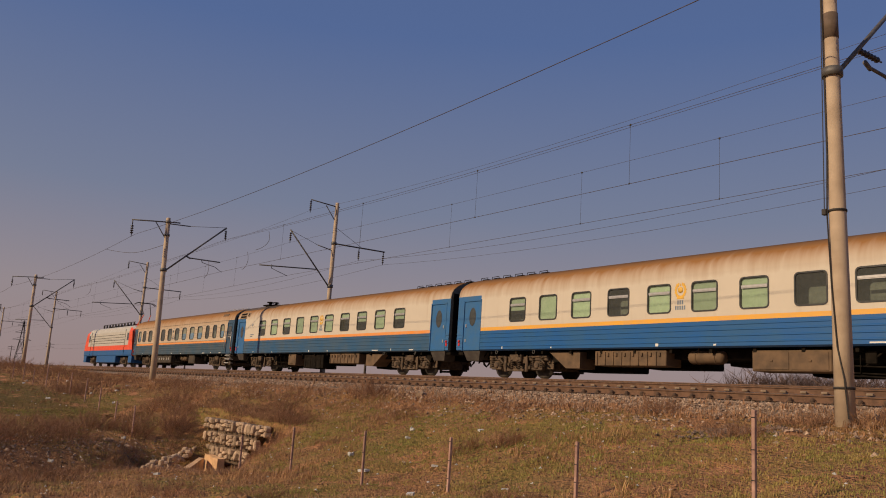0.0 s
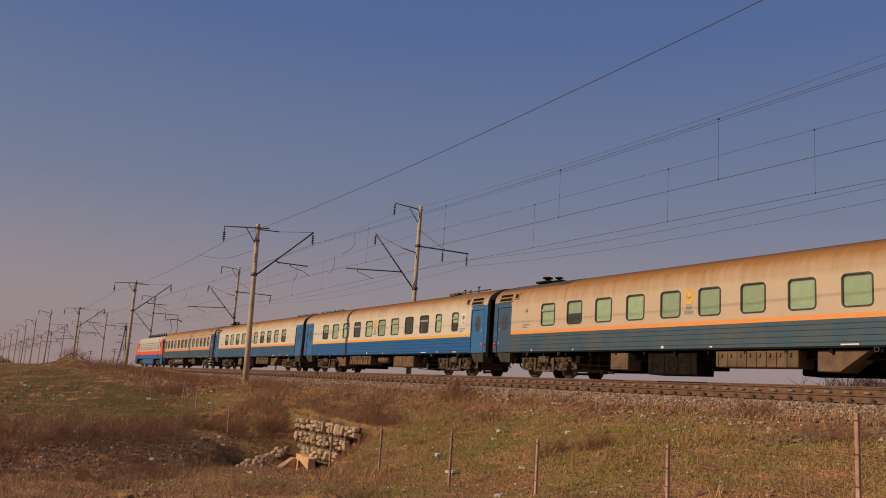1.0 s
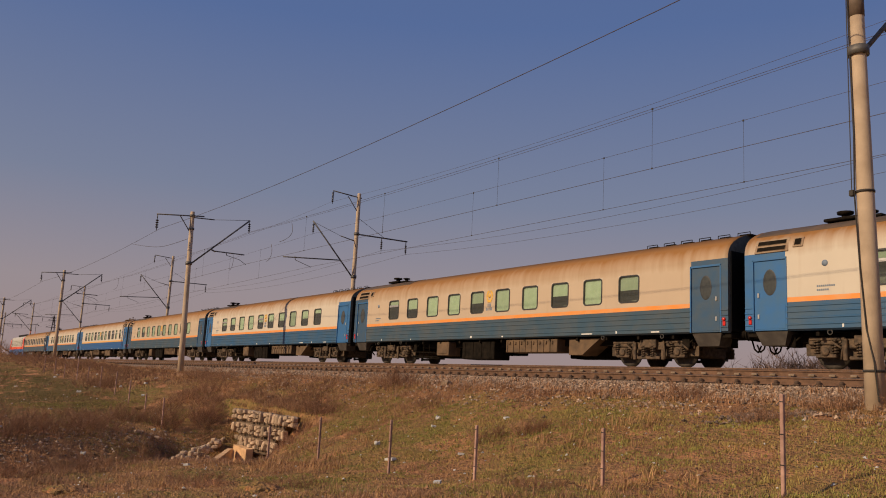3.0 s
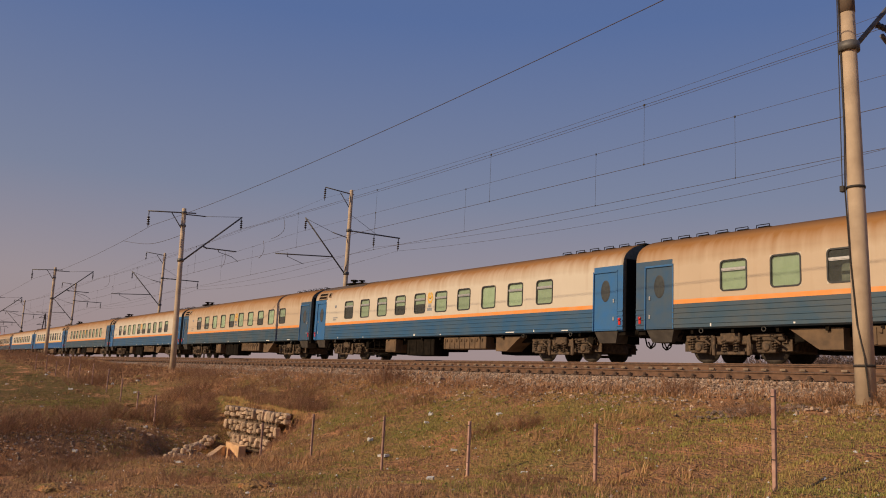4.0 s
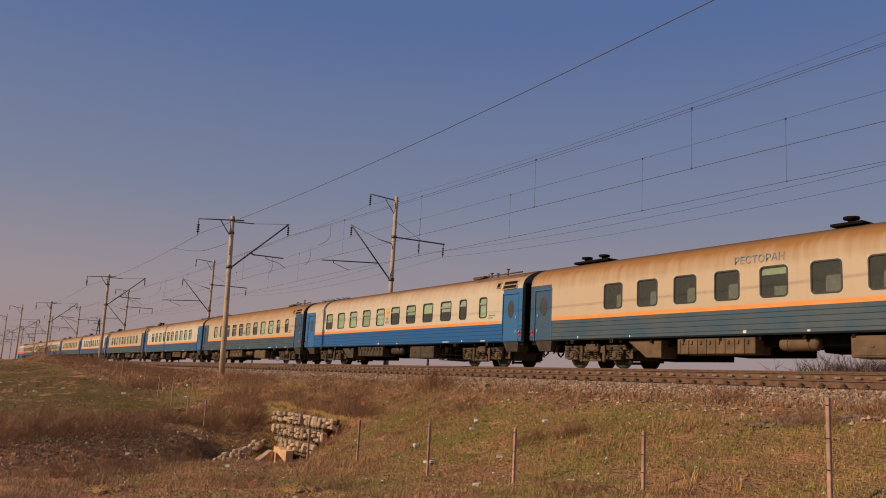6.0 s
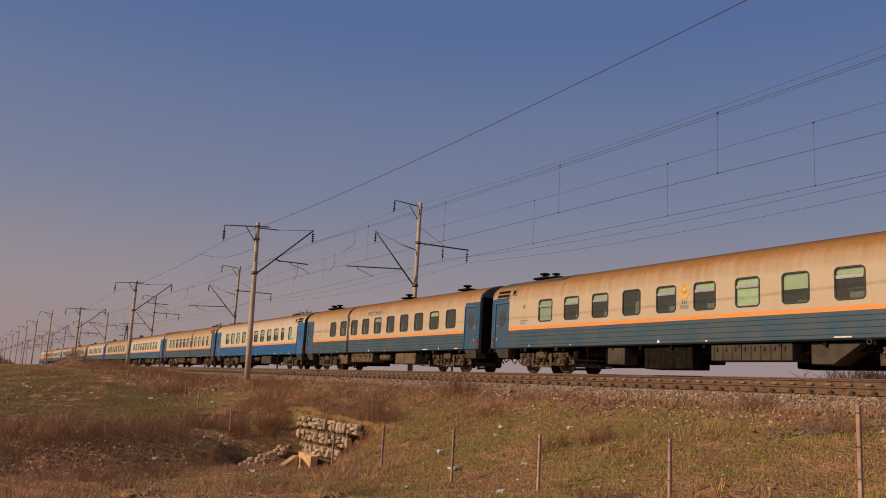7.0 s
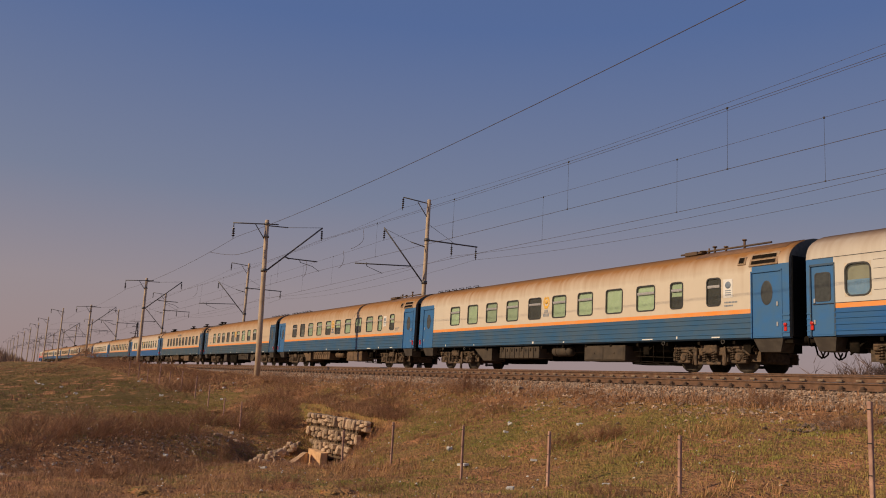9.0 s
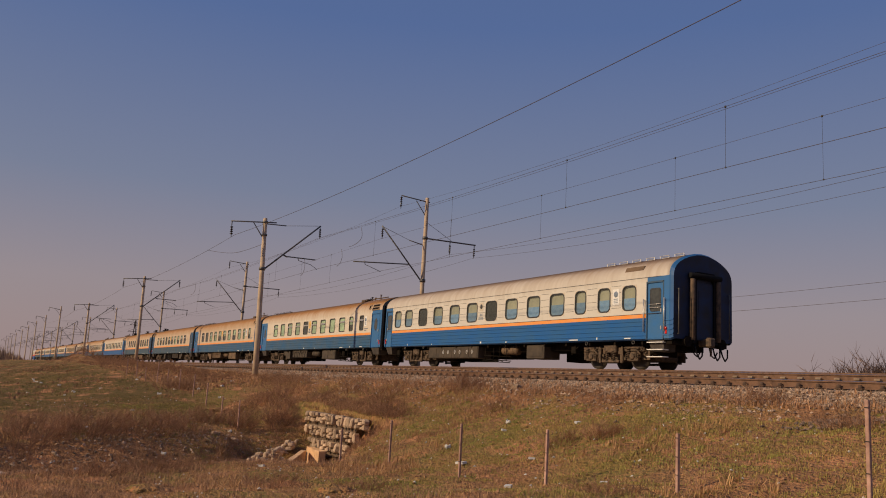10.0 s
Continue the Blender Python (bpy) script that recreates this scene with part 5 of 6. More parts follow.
# rough masonry headwall of a culvert, three courses of upright stones
WALL_Y, WALL_X0, WALL_X1 = 11.8, -31.2, -25.5
wall = tagged(new("retaining_wall"), "rough pale stone culvert wall in three courses in the embankment", "stone wall", kind="structure")


def wall_core(bm):
    v = [bm.verts.new(p) for p in ((WALL_X0, WALL_Y + 0.1, -2.3), (WALL_X1 - 0.5, WALL_Y + 0.1, -2.34), (WALL_X1 - 1.1, WALL_Y + 0.06, -2.85), (WALL_X1 - 2.4, WALL_Y + 0.06, -3.75), (WALL_X0, WALL_Y + 0.1, -4.1))]
    w = [bm.verts.new(u.co + Vector((0, 0.6, 0))) for u in v]
    bm.faces.new(v)
    bm.faces.new(w[::-1])
    for k in range(5):
        bm.faces.new((v[k], w[k], w[(k + 1) % 5], v[(k + 1) % 5]))


part("wall_core", one(wall_core, "wall_core", "mortar"), wall)


def rock(bm, sx, sy, sz, seed, cuts=1):
    r = random.Random(seed)
    bmesh.ops.create_icosphere(bm, subdivisions=cuts, radius=1)
    for v in bm.verts:
        k = 0.78 + 0.4 * r.random()
        p = v.co
        m = max(abs(p.x), abs(p.y), abs(p.z))
        v.co = Vector((p.x / m ** 0.6 * sx, p.y / m ** 0.6 * sy, p.z / m ** 0.6 * sz)) * k


def ashlar(bm, seed):
    """A rough squared stone."""
    q = random.Random(seed)
    v = box(bm, -0.5, 0.5, -0.5, 0.5, -0.5, 0.5)
    for p in v:
        p.co = Vector((p.co.x * q.uniform(0.72, 1.0), p.co.y * q.uniform(0.6, 1.1), p.co.z * q.uniform(0.75, 1.0)))
    bmesh.ops.bevel(bm, geom=list(bm.edges), offset=0.16, segments=1, affect="EDGES")


ROCKS = [one(lambda bm: ashlar(bm, s), "stone", "masonry") for s in range(10)]
r = random.Random(5)
for c, (z0, z1) in enumerate(((-2.28, -2.69), (-2.78, -3.17), (-3.26, -3.66))):
    x = WALL_X0 + 0.05
    while x < WALL_X1 - (0.1, 0.75, 1.6)[c]:
        w = r.uniform(0.17, 0.32)
        rows = r.choice((1, 2, 2, 3))
        zz = z0
        for k in range(rows):
            hh = (z0 - z1) / rows * (r.uniform(0.75, 1.2) if k < rows - 1 else 1.0)
            hh = min(hh, zz - z1)
            part("stone", ROCKS[r.randrange(10)], wall, Matrix.Translation((x + w / 2 + r.uniform(-0.04, 0.04), WALL_Y + r.uniform(-0.06, 0.07), zz - hh / 2)) @ Matrix.Rotation(r.uniform(-0.25, 0.25), 4, "Y")
                 @ Matrix.Rotation(r.uniform(-0.3, 0.3), 4, "Z") @ Matrix.Diagonal((w * 1.0, 0.24, hh * 0.98, 1)))
            zz -= hh
        x += w + r.uniform(0.02, 0.06)
# broken wing of piled stones that runs down beside the gully
for k in range(90):
    u = r.random()
    x, y = -30.7 + 4.6 * u + r.uniform(-0.2, 0.2), 11.2 - 3.3 * u + r.uniform(-0.15, 0.15)
    z = -3.5 - 0.35 * u + r.uniform(-0.35, 0.12)
    part("stone", ROCKS[r.randrange(10)], wall, Matrix.Translation((x, y, z)) @ Matrix.Rotation(r.uniform(0, 3), 4, "Z") @ Matrix.Diagonal((r.uniform(0.14, 0.3), r.uniform(0.14, 0.26), r.uniform(0.1, 0.24), 1)))
for k in range(9):
    part("stone", ROCKS[r.randrange(10)], wall, Matrix.Translation((-31.0 + r.uniform(-0.2, 0.2), 7.6 + r.uniform(-0.2, 0.2), -3.9 + 0.085 * k)) @ Matrix.Rotation(r.uniform(0, 3), 4, "Z") @ Matrix.Diagonal((0.4, 0.34, 0.24, 1)))


def slab_mesh(bm):
    """A lump of ochre concrete at the wall's foot, with a long sloping kerb that runs down from it."""
    def slab_box(p, q, w, h0, h1):
        p, q = Vector(p), Vector(q)
        d = (q - p).normalized()
        sd = Vector((-d.y, d.x, 0)) * w
        rows = []
        for k in range(9):
            c = p.lerp(q, k / 8)
            j = [0.05 * noise.noise(c * 3 + Vector((m * 5, 0, 0))) for m in range(4)]
            rows.append([bm.verts.new(c + o + Vector((0, 0, dz + e))) for o, dz, e in ((-sd, -h0, j[0]), (-sd * 0.9, h1, j[1]), (sd * 0.9, h1, j[2]), (sd, -h0, j[3]))])
        for a, b in zip(rows, rows[1:]):
            for m in range(4):
                bm.faces.new((a[m], b[m], b[(m + 1) % 4], a[(m + 1) % 4]))
        bm.faces.new(rows[0])
        bm.faces.new(rows[-1][::-1])
    slab_box((-29.7, 11.45, -3.66), (-28.3, 11.4, -3.72), 0.14, 0.5, 0.12)
    slab_box((-29.4, 11.1, -3.72), (-24.0, 8.15, -3.86), 0.1, 0.6, 0.06)


slab = tagged(new("concrete_apron", one(slab_mesh, "concrete_apron", "slab")), "sandy ochre concrete apron at the culvert wall's foot", "concrete slab")


def boulder(x, y, size, label="pale stone block lying in the grass", dz=0.0):
    ob = tagged(new("stone_block", one(lambda bm: rock(bm, size * 0.7, size * 0.6, size * 0.5, int(x * 31 + y * 17)), "stone_block", "masonry")), label, "stone")
    ob.matrix_world = pose(x, y, max(height(x, y), -9) + size * 0.12 + dz, 0, 8, x * 57)


for x, y, s in ((-32.3, 14.3, 0.24), (-21.9, 15.35, 0.3), (-38.6, 15.0, 0.22), (-30.2, 8.7, 0.2), (-29.6, 7.8, 0.18), (-22.6, 0.9, 0.42), (-31.4, 6.4, 0.2)):
    boulder(x, y, s)

# litter: crumpled scraps
for i, (x, y) in enumerate(((-16.2, 9.9), (-12.7, 8.8), (-15.9, 13.0), (-29.8, 3.6), (-33.9, 7.9), (-42.7, 9.0), (-14.6, 10.7), (-36, 6), (-20, 6.5), (-46, 7.5), (-11.0, 9.6), (-24.5, 7.2), (-30.5, 12.9), (-18.2, 12.4))):
    def scrap(bm):
        bmesh.ops.create_grid(bm, x_segments=4, y_segments=4, size=0.5)
        for v in bm.verts:
            v.co = Vector((v.co.x * (0.32 if i == 0 else 0.13), v.co.y * 0.12, 0.03 + 0.08 * noise.noise(v.co * 4 + Vector((i * 3, 0, 0)))))
        g = bmesh.ops.extrude_face_region(bm, geom=list(bm.faces))
        for v in g["geom"]:
            if isinstance(v, bmesh.types.BMVert):
                v.co.z -= 0.05
    ob = tagged(new("litter", one(scrap, "litter", "litter")), "crumpled whitish scrap of litter on the grass", "litter", "scraps of litter")
    ob.matrix_world = pose(x, y, height(x, y) + 0.02, 8, -5, i * 40)


q = random.Random(31)
for i in range(34):
    x, y = q.uniform(-62, -17), q.uniform(2.5, 13.2)
    def rag(bm):
        bmesh.ops.create_grid(bm, x_segments=3, y_segments=3, size=0.5)
        a, b = q.uniform(0.08, 0.2), q.uniform(0.06, 0.14)
        for v in bm.verts:
            v.co = Vector((v.co.x * a, v.co.y * b, 0.05 + 0.09 * noise.noise(v.co * 4 + Vector((i * 5.3, 0, 0)))))
        g = bmesh.ops.extrude_face_region(bm, geom=list(bm.faces))
        for v in g["geom"]:
            if isinstance(v, bmesh.types.BMVert):
                v.co.z -= 0.06
    ob = tagged(new("litter", one(rag, "litter", "litter")), "small whitish scrap of litter on the field", "litter", "scraps of litter")
    ob.matrix_world = pose(x, y, height(x, y), 0, 0, q.uniform(0, 360))


def heights(px, py):
    return np.array([height(a, b) for a, b in zip(px, py)])


rng = np.random.default_rng(7)


def stones(name, n, place, size, mat, label):
    """Loose stones: squashed octahedra in one sheet."""
    base = np.array([(1, 0, 0), (-1, 0, 0), (0, 1, 0), (0, -1, 0), (0, 0, 1), (0, 0, -1)], float)
    tri = np.array([(0, 2, 4), (2, 1, 4), (1, 3, 4), (3, 0, 4), (2, 0, 5), (1, 2, 5), (3, 1, 5), (0, 3, 5)])
    pos = place(n)
    v = base[None] * (0.7 + 0.6 * rng.random((n, 6, 1))) * (size * (0.55 + 0.9 * rng.random((n, 1, 1)))) * np.array([1, 1, 0.75])
    a = rng.random(n) * math.tau
    c, s = np.cos(a)[:, None], np.sin(a)[:, None]
    w = np.stack([v[..., 0] * c - v[..., 1] * s, v[..., 0] * s + v[..., 1] * c, v[..., 2] + 0.35 * v[..., 0]], -1) + pos[:, None]
    f = (tri[None] + 6 * np.arange(n)[:, None, None]).reshape(-1, 3)
    me = soup(name, w.reshape(-1, 3).tolist(), f.tolist(), mat)
    return tagged(new(name, me), label, "gravel", kind="stuff")


BED_Y = [15.2, 15.9, 16.5, 17.15, 17.6, 18.4, 19.2, 20.1, 20.6]
BED_Z = [-1.3, -0.98, -0.80, -0.67, -0.655, -0.55, -0.435, -0.30, -0.28]


def bed_place(n):
    x = -2 - 62 * rng.random(n) ** 1.6
    y = 15.6 + 1.9 * rng.random(n)
    return np.stack([x, y, np.interp(y, BED_Y, BED_Z) + 0.01], 1)


def crib_place(n):
    x = -2 - 62 * rng.random(n) ** 1.6
    y = 17.5 + 2.7 * rng.random(n)
    return np.stack([x, y, np.interp(y, BED_Y, BED_Z) + 0.015], 1)


def spill_place(n):
    x = -3 - 45 * rng.random(n)
    y = 15.9 - np.abs(rng.normal(0, 0.9, n))
    return np.stack([x, y, heights(x, y) + 0.01], 1)


stones("ballast_stones", 20000, bed_place, 0.045, "stone", "loose grey and tan ballast stones on the shoulder")
stones("crib_stones", 6000, crib_place, 0.035, "stone", "ballast stones between the sleepers")
stones("spilled_stones", 3500, spill_place, 0.05, "stone", "ballast stones spilled down the grassy slope")


def heap_place(n):
    x = rng.normal(-9.6, 0.4, n)
    y = 14.3 + (x + 9.6) * 0.35 + rng.normal(0, 0.4, n)
    return np.stack([x, y, heights(x, y) + 0.02], 1)


M["clinker"] = material("dark_clinker", (0.22, 0.15, 0.115), 0.9, color2=(0.12, 0.085, 0.065), scale=8, island=0.5)
stones("clinker_heap", 600, heap_place, 0.04, "clinker", "dark clinker gravel spilled on the slope")


def bottom_place(n):
    t = rng.random(n)
    x = np.interp(t, [0, 0.33, 0.66, 1], [-30, -28.5, -26, -22]) + rng.normal(0, 1.0, n)
    y = np.interp(t, [0, 0.33, 0.66, 1], [10, 6.5, 3, -2]) + rng.normal(0, 0.8, n)
    return np.stack([x, y, heights(x, y) + 0.02], 1)


stones("gully_stones", 900, bottom_place, 0.05, "stone", "pale stones along the gully's bottom")


def blades(name, n, place, h, per, mat, label, lean=0.5, width=0.012):
    """Tufts of thin blades, each blade one bent strip of two triangles."""
    pos = place(n)
    N = n * per
    root = np.repeat(pos, per, 0) + np.concatenate([rng.normal(0, 0.045, (N, 2)), np.zeros((N, 1))], 1)
    hh = np.repeat(h * (0.45 + 0.9 * rng.random(n)), per) * (0.6 + 0.6 * rng.random(N))
    a, d = rng.random(N) * math.tau, lean * rng.random(N)
    out = np.stack([np.cos(a), np.sin(a), np.zeros(N)], 1)
    side = np.stack([-np.sin(a), np.cos(a), np.zeros(N)], 1) * width * (0.7 + 0.8 * rng.random((N, 1)))
    up = np.array([0, 0, 1.0])
    mid = root + up * (hh * 0.6)[:, None] + out * (hh * d * 0.35)[:, None]
    tip = root + up * (hh * (1 - 0.3 * d))[:, None] + out * (hh * d)[:, None]
    v = np.stack([root - side - up * 0.02, root + side - up * 0.02, mid + side * 0.7, mid - side * 0.7, tip], 1).reshape(-1, 3)
    k = 5 * np.arange(N)[:, None]
    f = np.concatenate([k + [0, 1, 2], k + [0, 2, 3], k + [3, 2, 4]], 0)
    return tagged(new(name, soup(name, v.tolist(), f.tolist(), mat)), label, "grass", kind="stuff")


def slope_points(n, x0, x1, y0, y1, keep):
    out = []
    while len(out) < n:
        x, y = rng.uniform(x0, x1), rng.uniform(y0, y1)
        if rng.random() < keep(x, y):
            out.append((x, y, height(x, y)))
    return np.array(out)


def greenness(x, y):
    g = 0.35 + 2.2 * noise.noise((x * 0.2, y * 0.35, 4.0)) + 1.4 * noise.noise((x * 0.7, y * 0.7, 8.0))
    if -24 < x < -3 and 9.0 < y < 14.0:
        g += 0.9
    if x < -32 and y < 9:
        g += 0.6
    if y > 14.2 or (x < -12 and x > -28 and y < 8.5):
        g -= 0.6
    return min(1, max(0.03, g))


def clumps(x, y):
    return min(1, max(0.06, 0.3 + 1.8 * noise.noise((x * 1.3, y * 1.3, 11.0)) + noise.noise((x * 4, y * 4, 1.0))))


def wall_top(n):
    x, y = rng.uniform(-32.5, -25, n), rng.uniform(12.15, 13.0, n)
    return np.stack([x, y, np.maximum(heights(x, y), -2.35 - 0.04 * (x + 28))], 1)


blades("wall_scrub", 800, wall_top, 0.2, 10, "twig", "dry brown scrub hanging over the culvert wall", 1.8, 0.004)


def brush(x, y):
    """How thick the dry brown scrub grows."""
    b = 1.5 * noise.noise((x * 0.32, y * 0.4, 21.0)) + 0.7 * noise.noise((x * 1.1, y * 1.1, 5.0)) - 0.15
    b += 1.5 * gully(x * 0.5 - 13.6, y * 0.5 + 3.6) if -36 < x < -20 else 0
    if y > 13.9:
        b += 0.35
    if x > -32 and y < 7.2:
        b += 0.3
    if -24 < x < -5 and 9.8 < y < 13.6:
        b -= 0.35
    if x < -33 and y < 9:
        b -= 0.6
    return min(1, max(0, b))


blades("green_grass", 46000, lambda n: slope_points(n, -38, -3, 5, 15.2, lambda x, y: greenness(x, y) * (0.35 + clumps(x, y))), 0.042, 5, "green", "short young green grass on the embankment", 1.7, 0.004)
blades("field_grass", 9000, lambda n: slope_points(n, -85, -28, -3, 14, greenness), 0.045, 5, "field_green", "short green grass on the field", 1.2, 0.010)
blades("dry_grass", 40000, lambda n: slope_points(n, -40, -3, -2, 15.6, lambda x, y: (1.05 - 0.9 * greenness(x, y)) * (0.2 + clumps(x, y))), 0.045, 5, "straw", "dry straw-coloured grass tufts on the embankment", 2.6, 0.0035)
blades("low_scrub", 13000, lambda n: slope_points(n, -46, -3, -3, 15.7, brush), 0.14, 9, "twig", "low dry brown scrub on the slope and round the gully", 2.2, 0.003)
blades("tall_dry_grass", 900, lambda n: slope_points(n, -60, -3, 4, 16.0, lambda x, y: max(0, noise.noise((x * 0.3, y * 0.3, 2)) * 3 - 0.6)), 0.24, 16, "straw", "tall dry straw clumps", 2.0, 0.004)
blades("far_dry_grass", 9000, lambda n: slope_points(n, -125, -40, -4, 15, lambda x, y: 0.05 + 0.5 * max(0, noise.noise((x * 0.07, y * 0.25, 3.0))) + (0.9 if y > 9.3 else 0)), 0.13, 6, "twig", "dry brown growth across the field and along the fence", 1.0, 0.012)


def shrub(x, y, w, h, n, seed, name="shrub", label="dry brown leafless shrub of fine twigs", thick=1.0, mat="twig"):
    """Stems that fork twice into fine twigs."""
    q = random.Random(seed)
    verts, faces = [], []
    def twig(p, d, length, r, depth):
        e = p + d * length
        s = d.orthogonal().normalized() * r
        t = d.cross(s).normalized() * r
        k = len(verts)
        verts.extend([p + s, p - s * 0.5 + t * 0.87, p - s * 0.5 - t * 0.87, e])
        faces.extend([(k, k + 1, k + 3), (k + 1, k + 2, k + 3), (k + 2, k, k + 3)])
        if depth:
            for _ in range(5):
                u = q.uniform(0.15, 1.0)
                nd = (d + Vector((q.uniform(-1, 1), q.uniform(-1, 1), q.uniform(-0.5, 0.7))) * 0.95).normalized()
                twig(p + d * length * u, nd, length * q.uniform(0.4, 0.7), r * 0.62, depth - 1)
    for _ in range(int(n * 1.15)):
        a, rad = q.uniform(0, math.tau), w * q.random() ** 0.6 * 0.5
        px, py = x + rad * math.cos(a), y + rad * math.sin(a) * 0.7
        d = Vector((math.cos(a) * 1.6 * rad / w + q.uniform(-0.5, 0.5), math.sin(a) * 1.6 * rad / w + q.uniform(-0.5, 0.5), 0.9)).normalized()
        twig(Vector((px, py, height(px, py) - 0.03)), d, h * q.uniform(0.35, 0.75), (0.004 + 0.005 * h) * thick, 2)
    me = soup(name, [tuple(v) for v in verts], faces, mat)
    return tagged(new(name, me), label, "shrub", "dry shrubs")


SHRUBS = [(-32.2, 9.4, 1.6, 0.8, 90), (-33.0, 8.2, 1.8, 0.8, 90), (-31.9, 10.8, 1.2, 0.9, 80), (-31.8, 6.6, 1.8, 0.6, 80), (-24.9, 12.4, 1.5, 0.5, 70), (-28.6, 12.9, 2.4, 0.35, 80), (-25.5, 11.7, 1.6, 0.4, 70), (-26.2, 12.7, 1.8, 0.45, 60), (-29.6, 8.6, 1.5, 0.5, 60), (-27.9, 8.0, 1.6, 0.5, 60), (-25.6, 9.2, 1.8, 0.4, 60), (-33.0, 13.0, 1.8, 0.5, 60), (-24.2, 10.6, 1.6, 0.35, 50),
          (-25.2, 15.2, 1.6, 0.75, 60), (-24.3, 15.0, 1.2, 0.5, 40), (-27.2, 1.6, 3.4, 0.9, 130), (-28.2, 3.2, 3.2, 0.95, 130), (-28.8, 4.9, 3.0, 0.9, 120), (-29.4, 6.4, 2.4, 0.8, 90),
          (-26.0, -0.4, 3.0, 0.8, 110), (-43, 9.0, 2.4, 0.8, 70), (-44.5, 9.9, 2.2, 0.7, 60), (-33.9, 9.9, 1.6, 0.7, 60), (-35.2, 11.2, 1.8, 0.7, 60), (-33.6, 11.7, 1.4, 0.6, 60),
          (-32.0, 13.8, 1.6, 0.5, 50), (-29.5, 14.2, 2.2, 0.5, 60), (-27.6, 13.4, 1.8, 0.5, 50), (-12.5, 15.3, 1.3, 0.5, 50), (-14.8, 11.6, 0.8, 0.5, 30), (-26.0, 12.2, 1.3, 0.5, 40),
          (-36.5, 12.6, 2.6, 0.6, 70), (-39, 13.4, 2.6, 0.6, 70), (-42, 13.8, 2.2, 0.55, 60), (-20.5, 13.6, 1.6, 0.35, 50), (-17.0, 14.5, 1.8, 0.35, 50), (-23, 5.8, 2.2, 0.5, 80), (-21.4, 4.2, 2.4, 0.5, 80),
          (-24.6, 6.9, 2.0, 0.5, 70), (-19.5, 2.6, 2.2, 0.45, 70), (-48, 12.0, 3, 0.8, 70), (-55, 12.5, 3, 0.8, 70), (-61, 12.2, 3.2, 0.9, 70), (-68, 12.5, 4, 0.9, 70), (-76, 12.0, 4, 0.9, 80), (-85, 12.5, 5, 1.0, 80),
          (-96, 12.5, 6, 1.0, 90), (-108, 12.0, 6, 1.1, 90), (-16.5, 5.4, 1.8, 0.35, 60), (-13.6, 6.3, 1.5, 0.3, 50), (-9.4, 8.2, 1.2, 0.3, 40), (-7.0, 15.3, 1.6, 0.5, 60), (-8.6, 15.0, 1.0, 0.45, 40), (-5.2, 14.4, 1.4, 0.45, 50), (-9.6, 14.2, 1.3, 0.32, 70), (-9.2, 13.6, 0.9, 0.3, 50), (-14.0, 12.1, 0.7, 0.5, 50)]
for i, (x, y, w, h, n) in enumerate(SHRUBS):
    shrub(x, y, w, h, n, 50 + i)


def weed_place(n):
    x = -3 - 60 * rng.random(n) ** 1.3
    y = 15.0 + 2.0 * rng.random(n) ** 1.6
    return np.stack([x, y, np.maximum(np.interp(y, BED_Y, BED_Z), heights(x, y))], 1)


blades("track_weeds", 3200, weed_place, 0.15, 7, "twig", "brown dead weeds along the ballast's foot", 1.2, 0.007)


def clod_place(n):
    q = slope_points(n, -40, -3, 2, 15.4, lambda x, y: 0.25 + clumps(x, y))
    return q + np.array([0, 0, 0.004])


M["clod"] = material("brown_earth_clod", (0.34, 0.19, 0.10), 0.95, color2=(0.20, 0.11, 0.06), scale=5, island=0.5)
stones("earth_clods", 9000, clod_place, 0.026, "clod", "small brown clods and dead stems on the slope")
stones("pale_pebbles", 700, clod_place, 0.028, "litter", "scattered pale pebbles and scraps on the slope")
for i in range(11):
    shrub(-40.5 + i * 1.1 + 0.6 * math.sin(i * 2.1), 62 + 3 * math.cos(i * 1.7), 3.2, 3.7 + 1.0 * abs(math.sin(i * 1.3)), 120, 400 + i, "thicket", "dense leafless thicket beyond the tracks", 2.6, "far_twig")


def bare_tree(x, y, z, h, seed):
    """A bare bushy tree: trunk, limbs and fine twigs."""
    q = random.Random(seed)
    t = tagged(new("bare_tree"), "leafless brown bushy tree beyond the tracks", "tree", "bare trees beyond the tracks")
    t.location = (x, y, z)
    def build(fine):
        verts, faces = [], []
        p = random.Random(seed)
        def limb(a, d, length, r, depth):
            e = a + d * length
            s = d.orthogonal().normalized()
            u = d.cross(s).normalized()
            if (depth <= 1) == fine:
                k = len(verts)
                for c, rr in ((a, r), (e, r * 0.6)):
                    for j in range(4):
                        verts.append(c + (s * math.cos(j * math.pi / 2) + u * math.sin(j * math.pi / 2)) * rr)
                faces.extend([(k + j, k + (j + 1) % 4, k + 4 + (j + 1) % 4, k + 4 + j) for j in range(4)])
            if depth:
                for _ in range(5):
                    v = p.uniform(0.3, 1)
                    nd = (d + Vector((p.uniform(-1, 1), p.uniform(-1, 1), p.uniform(-0.2, 0.6))) * 0.8).normalized()
                    limb(a + d * length * v, nd, length * p.uniform(0.4, 0.62), r * 0.55, depth - 1)
        for _ in range(4):
            limb(Vector((p.uniform(-0.4, 0.4), p.uniform(-0.4, 0.4), -0.3)), Vector((p.uniform(-0.4, 0.4), p.uniform(-0.4, 0.4), 1)).normalized(), h * 0.55, 0.10, 3)
        return verts, faces
    for nm, fine in (("trunk", False), ("crown", True)):
        v, f = build(fine)
        part(nm, soup(nm, [tuple(c) for c in v], f, "twig"), t)
    return t


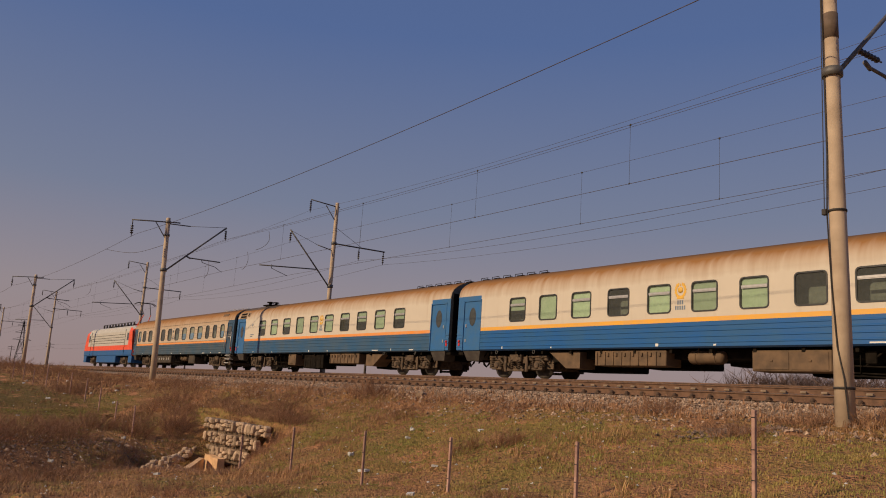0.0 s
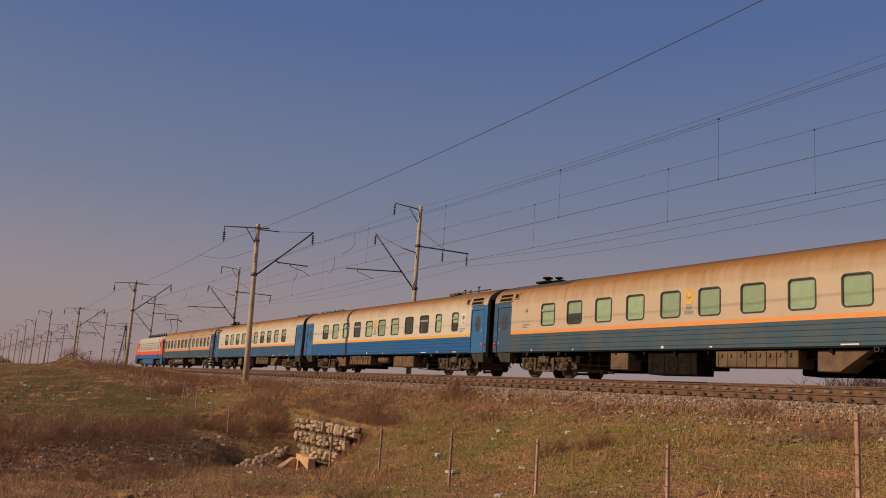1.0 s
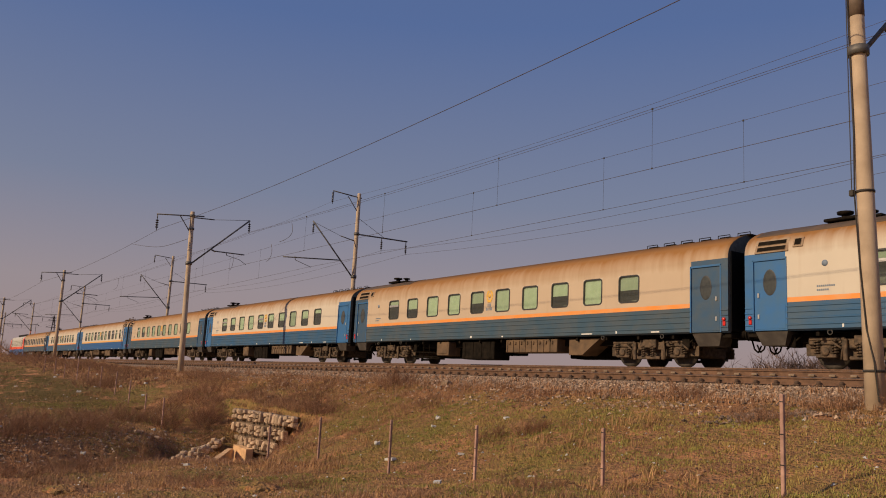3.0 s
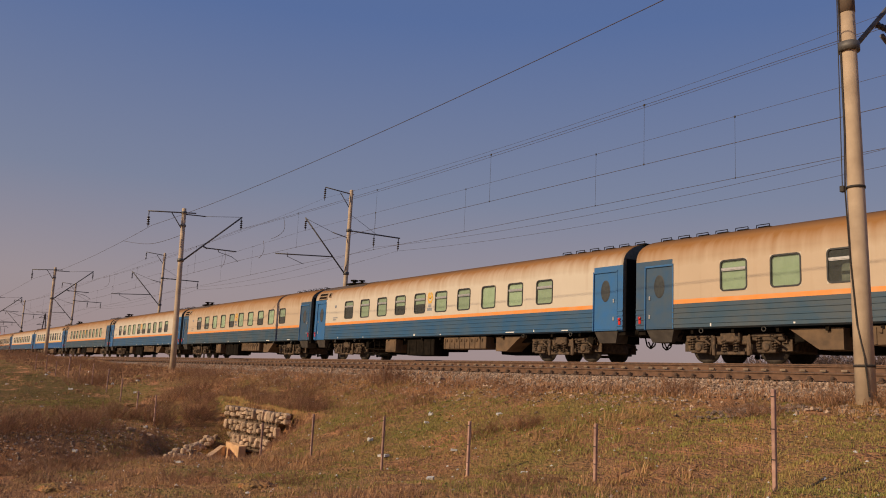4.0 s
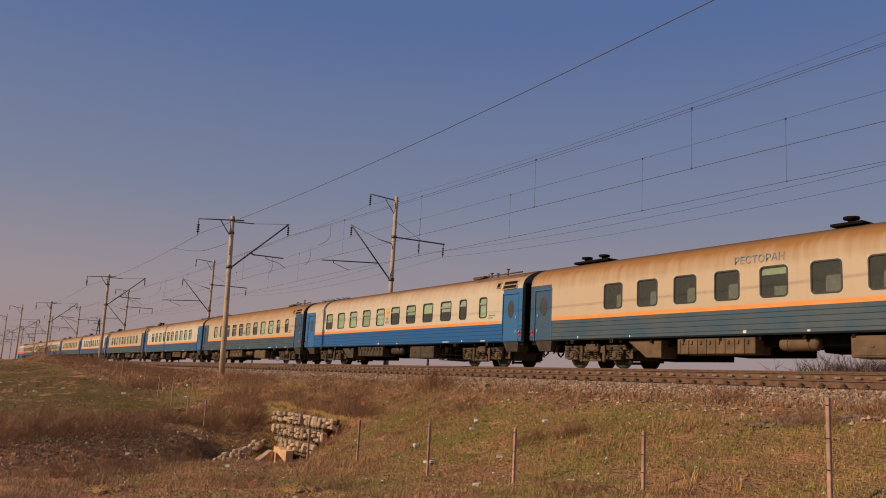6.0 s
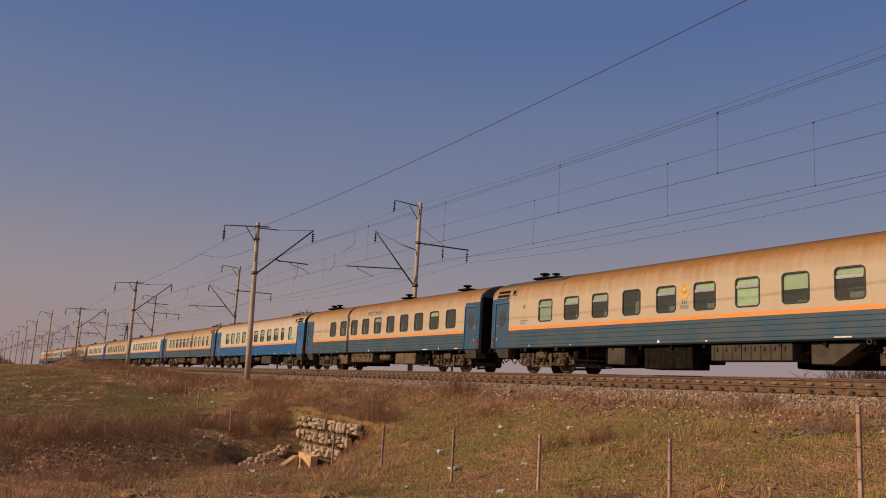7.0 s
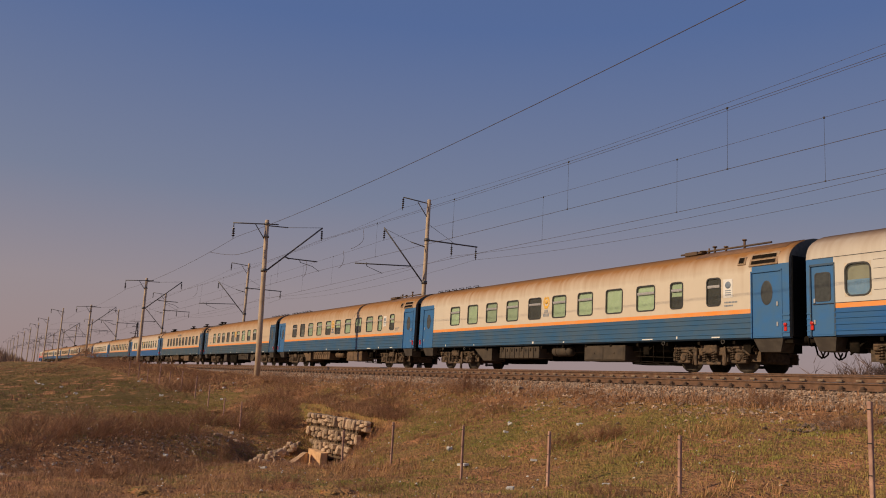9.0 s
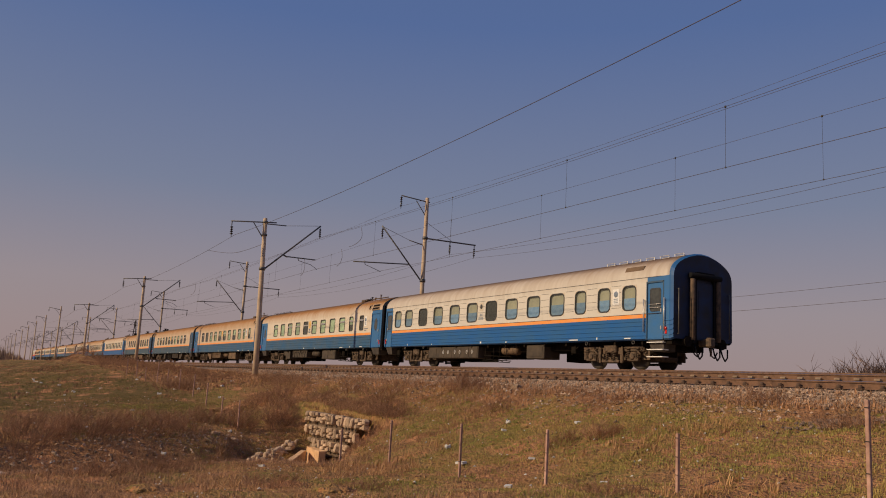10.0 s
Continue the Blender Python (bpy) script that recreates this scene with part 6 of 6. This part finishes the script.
for i, (x, y, h) in enumerate(((-43.5, 66, 4.4), (-41.0, 67, 4.8), (-38.5, 68, 4.6), (-35.5, 67, 4.4), (-32.5, 68, 4.4))):
    bare_tree(x, y, -1.6, h, 300 + i)


# far woods, pylon, wooden poles, earth heap
def woods():
    verts, faces = [], []
    q = random.Random(77)
    for _ in range(1500):
        x, y = q.uniform(-620, -420), q.uniform(-70, 34)
        h = q.uniform(5, 10) * (0.6 + 0.5 * math.sin(y * 0.13 + 1))
        for _ in range(7):
            a, tl = q.uniform(0, math.tau), q.uniform(0.1, 0.5)
            b0 = (x + q.uniform(-1.5, 1.5), y + q.uniform(-1.5, 1.5), -1.5)
            k = len(verts)
            tip = (b0[0] + math.cos(a) * tl * h * 0.4, b0[1] + math.sin(a) * tl * h * 0.4, -1.5 + h * q.uniform(0.6, 1.0))
            verts.extend([(b0[0], b0[1] - 0.22, b0[2]), (b0[0], b0[1] + 0.22, b0[2]), (b0[0] + 0.25, b0[1], b0[2]), tip])
            faces.extend([(k, k + 1, k + 3), (k + 1, k + 2, k + 3), (k + 2, k, k + 3)])
    return tagged(new("far_woods", soup("far_woods", verts, faces, "far_twig")), "distant bare brown woods on the horizon", "woods", kind="stuff")


woods()


def pylon(x, y, z, h):
    p = tagged(new("power_pylon"), "distant steel lattice power pylon with three crossarms", "pylon")
    p.location = (x, y, z)
    def leg(bm):
        lv = [(0, 3.4), (0.35, 2.1), (0.62, 1.1), (1.0, 0.25)]
        for (a, ra), (b, rb) in zip(lv, lv[1:]):
            c0 = [(ra * sx, ra * sy, a * h) for sx, sy in ((1, 1), (-1, 1), (-1, -1), (1, -1))]
            c1 = [(rb * sx, rb * sy, b * h) for sx, sy in ((1, 1), (-1, 1), (-1, -1), (1, -1))]
            for k in range(4):
                tube(bm, c0[k], c1[k], 0.16, n=4)
                tube(bm, c0[k], c1[(k + 1) % 4], 0.09, n=4)
                tube(bm, c0[(k + 1) % 4], c1[k], 0.09, n=4)
                tube(bm, c1[k], c1[(k + 1) % 4], 0.09, n=4)
    part("tower", one(leg, "tower", "iron"), p)
    for zz, w in ((0.62, 5.5), (0.76, 4.5), (0.9, 3.5)):
        def arm(bm):
            tube(bm, (0, -w, zz * h), (0, w, zz * h), 0.14, n=4)
            tube(bm, (0, -w, zz * h), (0, 0, zz * h + 2), 0.09, n=4)
            tube(bm, (0, w, zz * h), (0, 0, zz * h + 2), 0.09, n=4)
        part("crossarm", one(arm, "crossarm", "iron"), p)


pylon(-592, 94, -1.5, 33)


def wooden_pole(x, y, h):
    p = tagged(new("utility_pole"), "dark wooden utility pole with a crossarm", "utility pole", "wooden poles")
    p.location = (x, y, -1.5)
    part("pole", one(lambda b: tube(b, (0, 0, -0.3), (0, 0, h), 0.16, 0.1, 8), "pole", "wood"), p)
    for dz in (0.5, 1.3):
        part("crossarm", one(lambda b: box(b, -0.06, 0.06, -1.1, 1.1, h - dz, h - dz + 0.12), "crossarm", "wood"), p)


for x, y, h in ((-190, 48, 9.0), (-255, 48, 9.0), (-320, 48, 9.0), (-140, 48, 9.0), (-385, 48, 9.0), (-80, 48, 8.6), (40, 48, 8.6)):
    wooden_pole(x, y, h)


for z in (7.95, 6.9):
    wire("line_wire", [40, -20, -80, -140, -190, -255, -320, -385], 48, z - 0.9, 0.5, 0.012, "bare wire of the wooden pole line", group="pole line wires")


def earth_heap(x, y, w, h, mat, label):
    def b(bm):
        bmesh.ops.create_icosphere(bm, subdivisions=4, radius=1)
        for v in bm.verts:
            k = 1 + 0.3 * noise.noise(v.co * 2.1) + 0.12 * noise.noise(v.co * 6)
            v.co = Vector((v.co.x * w * k, v.co.y * w * 0.6 * k, max(-0.4, v.co.z) * h * k))
    ob = tagged(new("earth_mound", one(b, "earth_mound", mat)), label, "earth heap", "earth mounds")
    ob.location = (x, y, height(x, y))


earth_heap(-16.4, 3.2, 0.6, 0.1, "ground", "low heap of bare ochre earth in the grass")
earth_heap(-13.4, 5.7, 0.6, 0.12, "ground", "low heap of bare ochre earth on the slope")
earth_heap(-36.0, 9.6, 0.8, 0.08, "ground", "low bank of bare ochre earth by the fence")


def motions():
    """The train runs to the left at about 103 km/h; rows give the last coupling plane's place."""
    rows = ((0.0, 241.6), (2.5, 170.75), (4.5, 113.75), (5.5, 85.06), (7.5, 27.1), (9.0, -15.96), (10.0, -44.65))
    SHIFT = {0: PITCH - 23.8, 10: -0.3}
    for i, car in enumerate(cars):
        walk(car, [(t, pose(x - (13 - i) * PITCH + SHIFT.get(i, 0), FAR_Y, 0)) for t, x in rows])
    walk(locomotive, [(t, pose(x - 12 * PITCH - 23.8 - 18.35, FAR_Y, 0)) for t, x in rows])


motions()
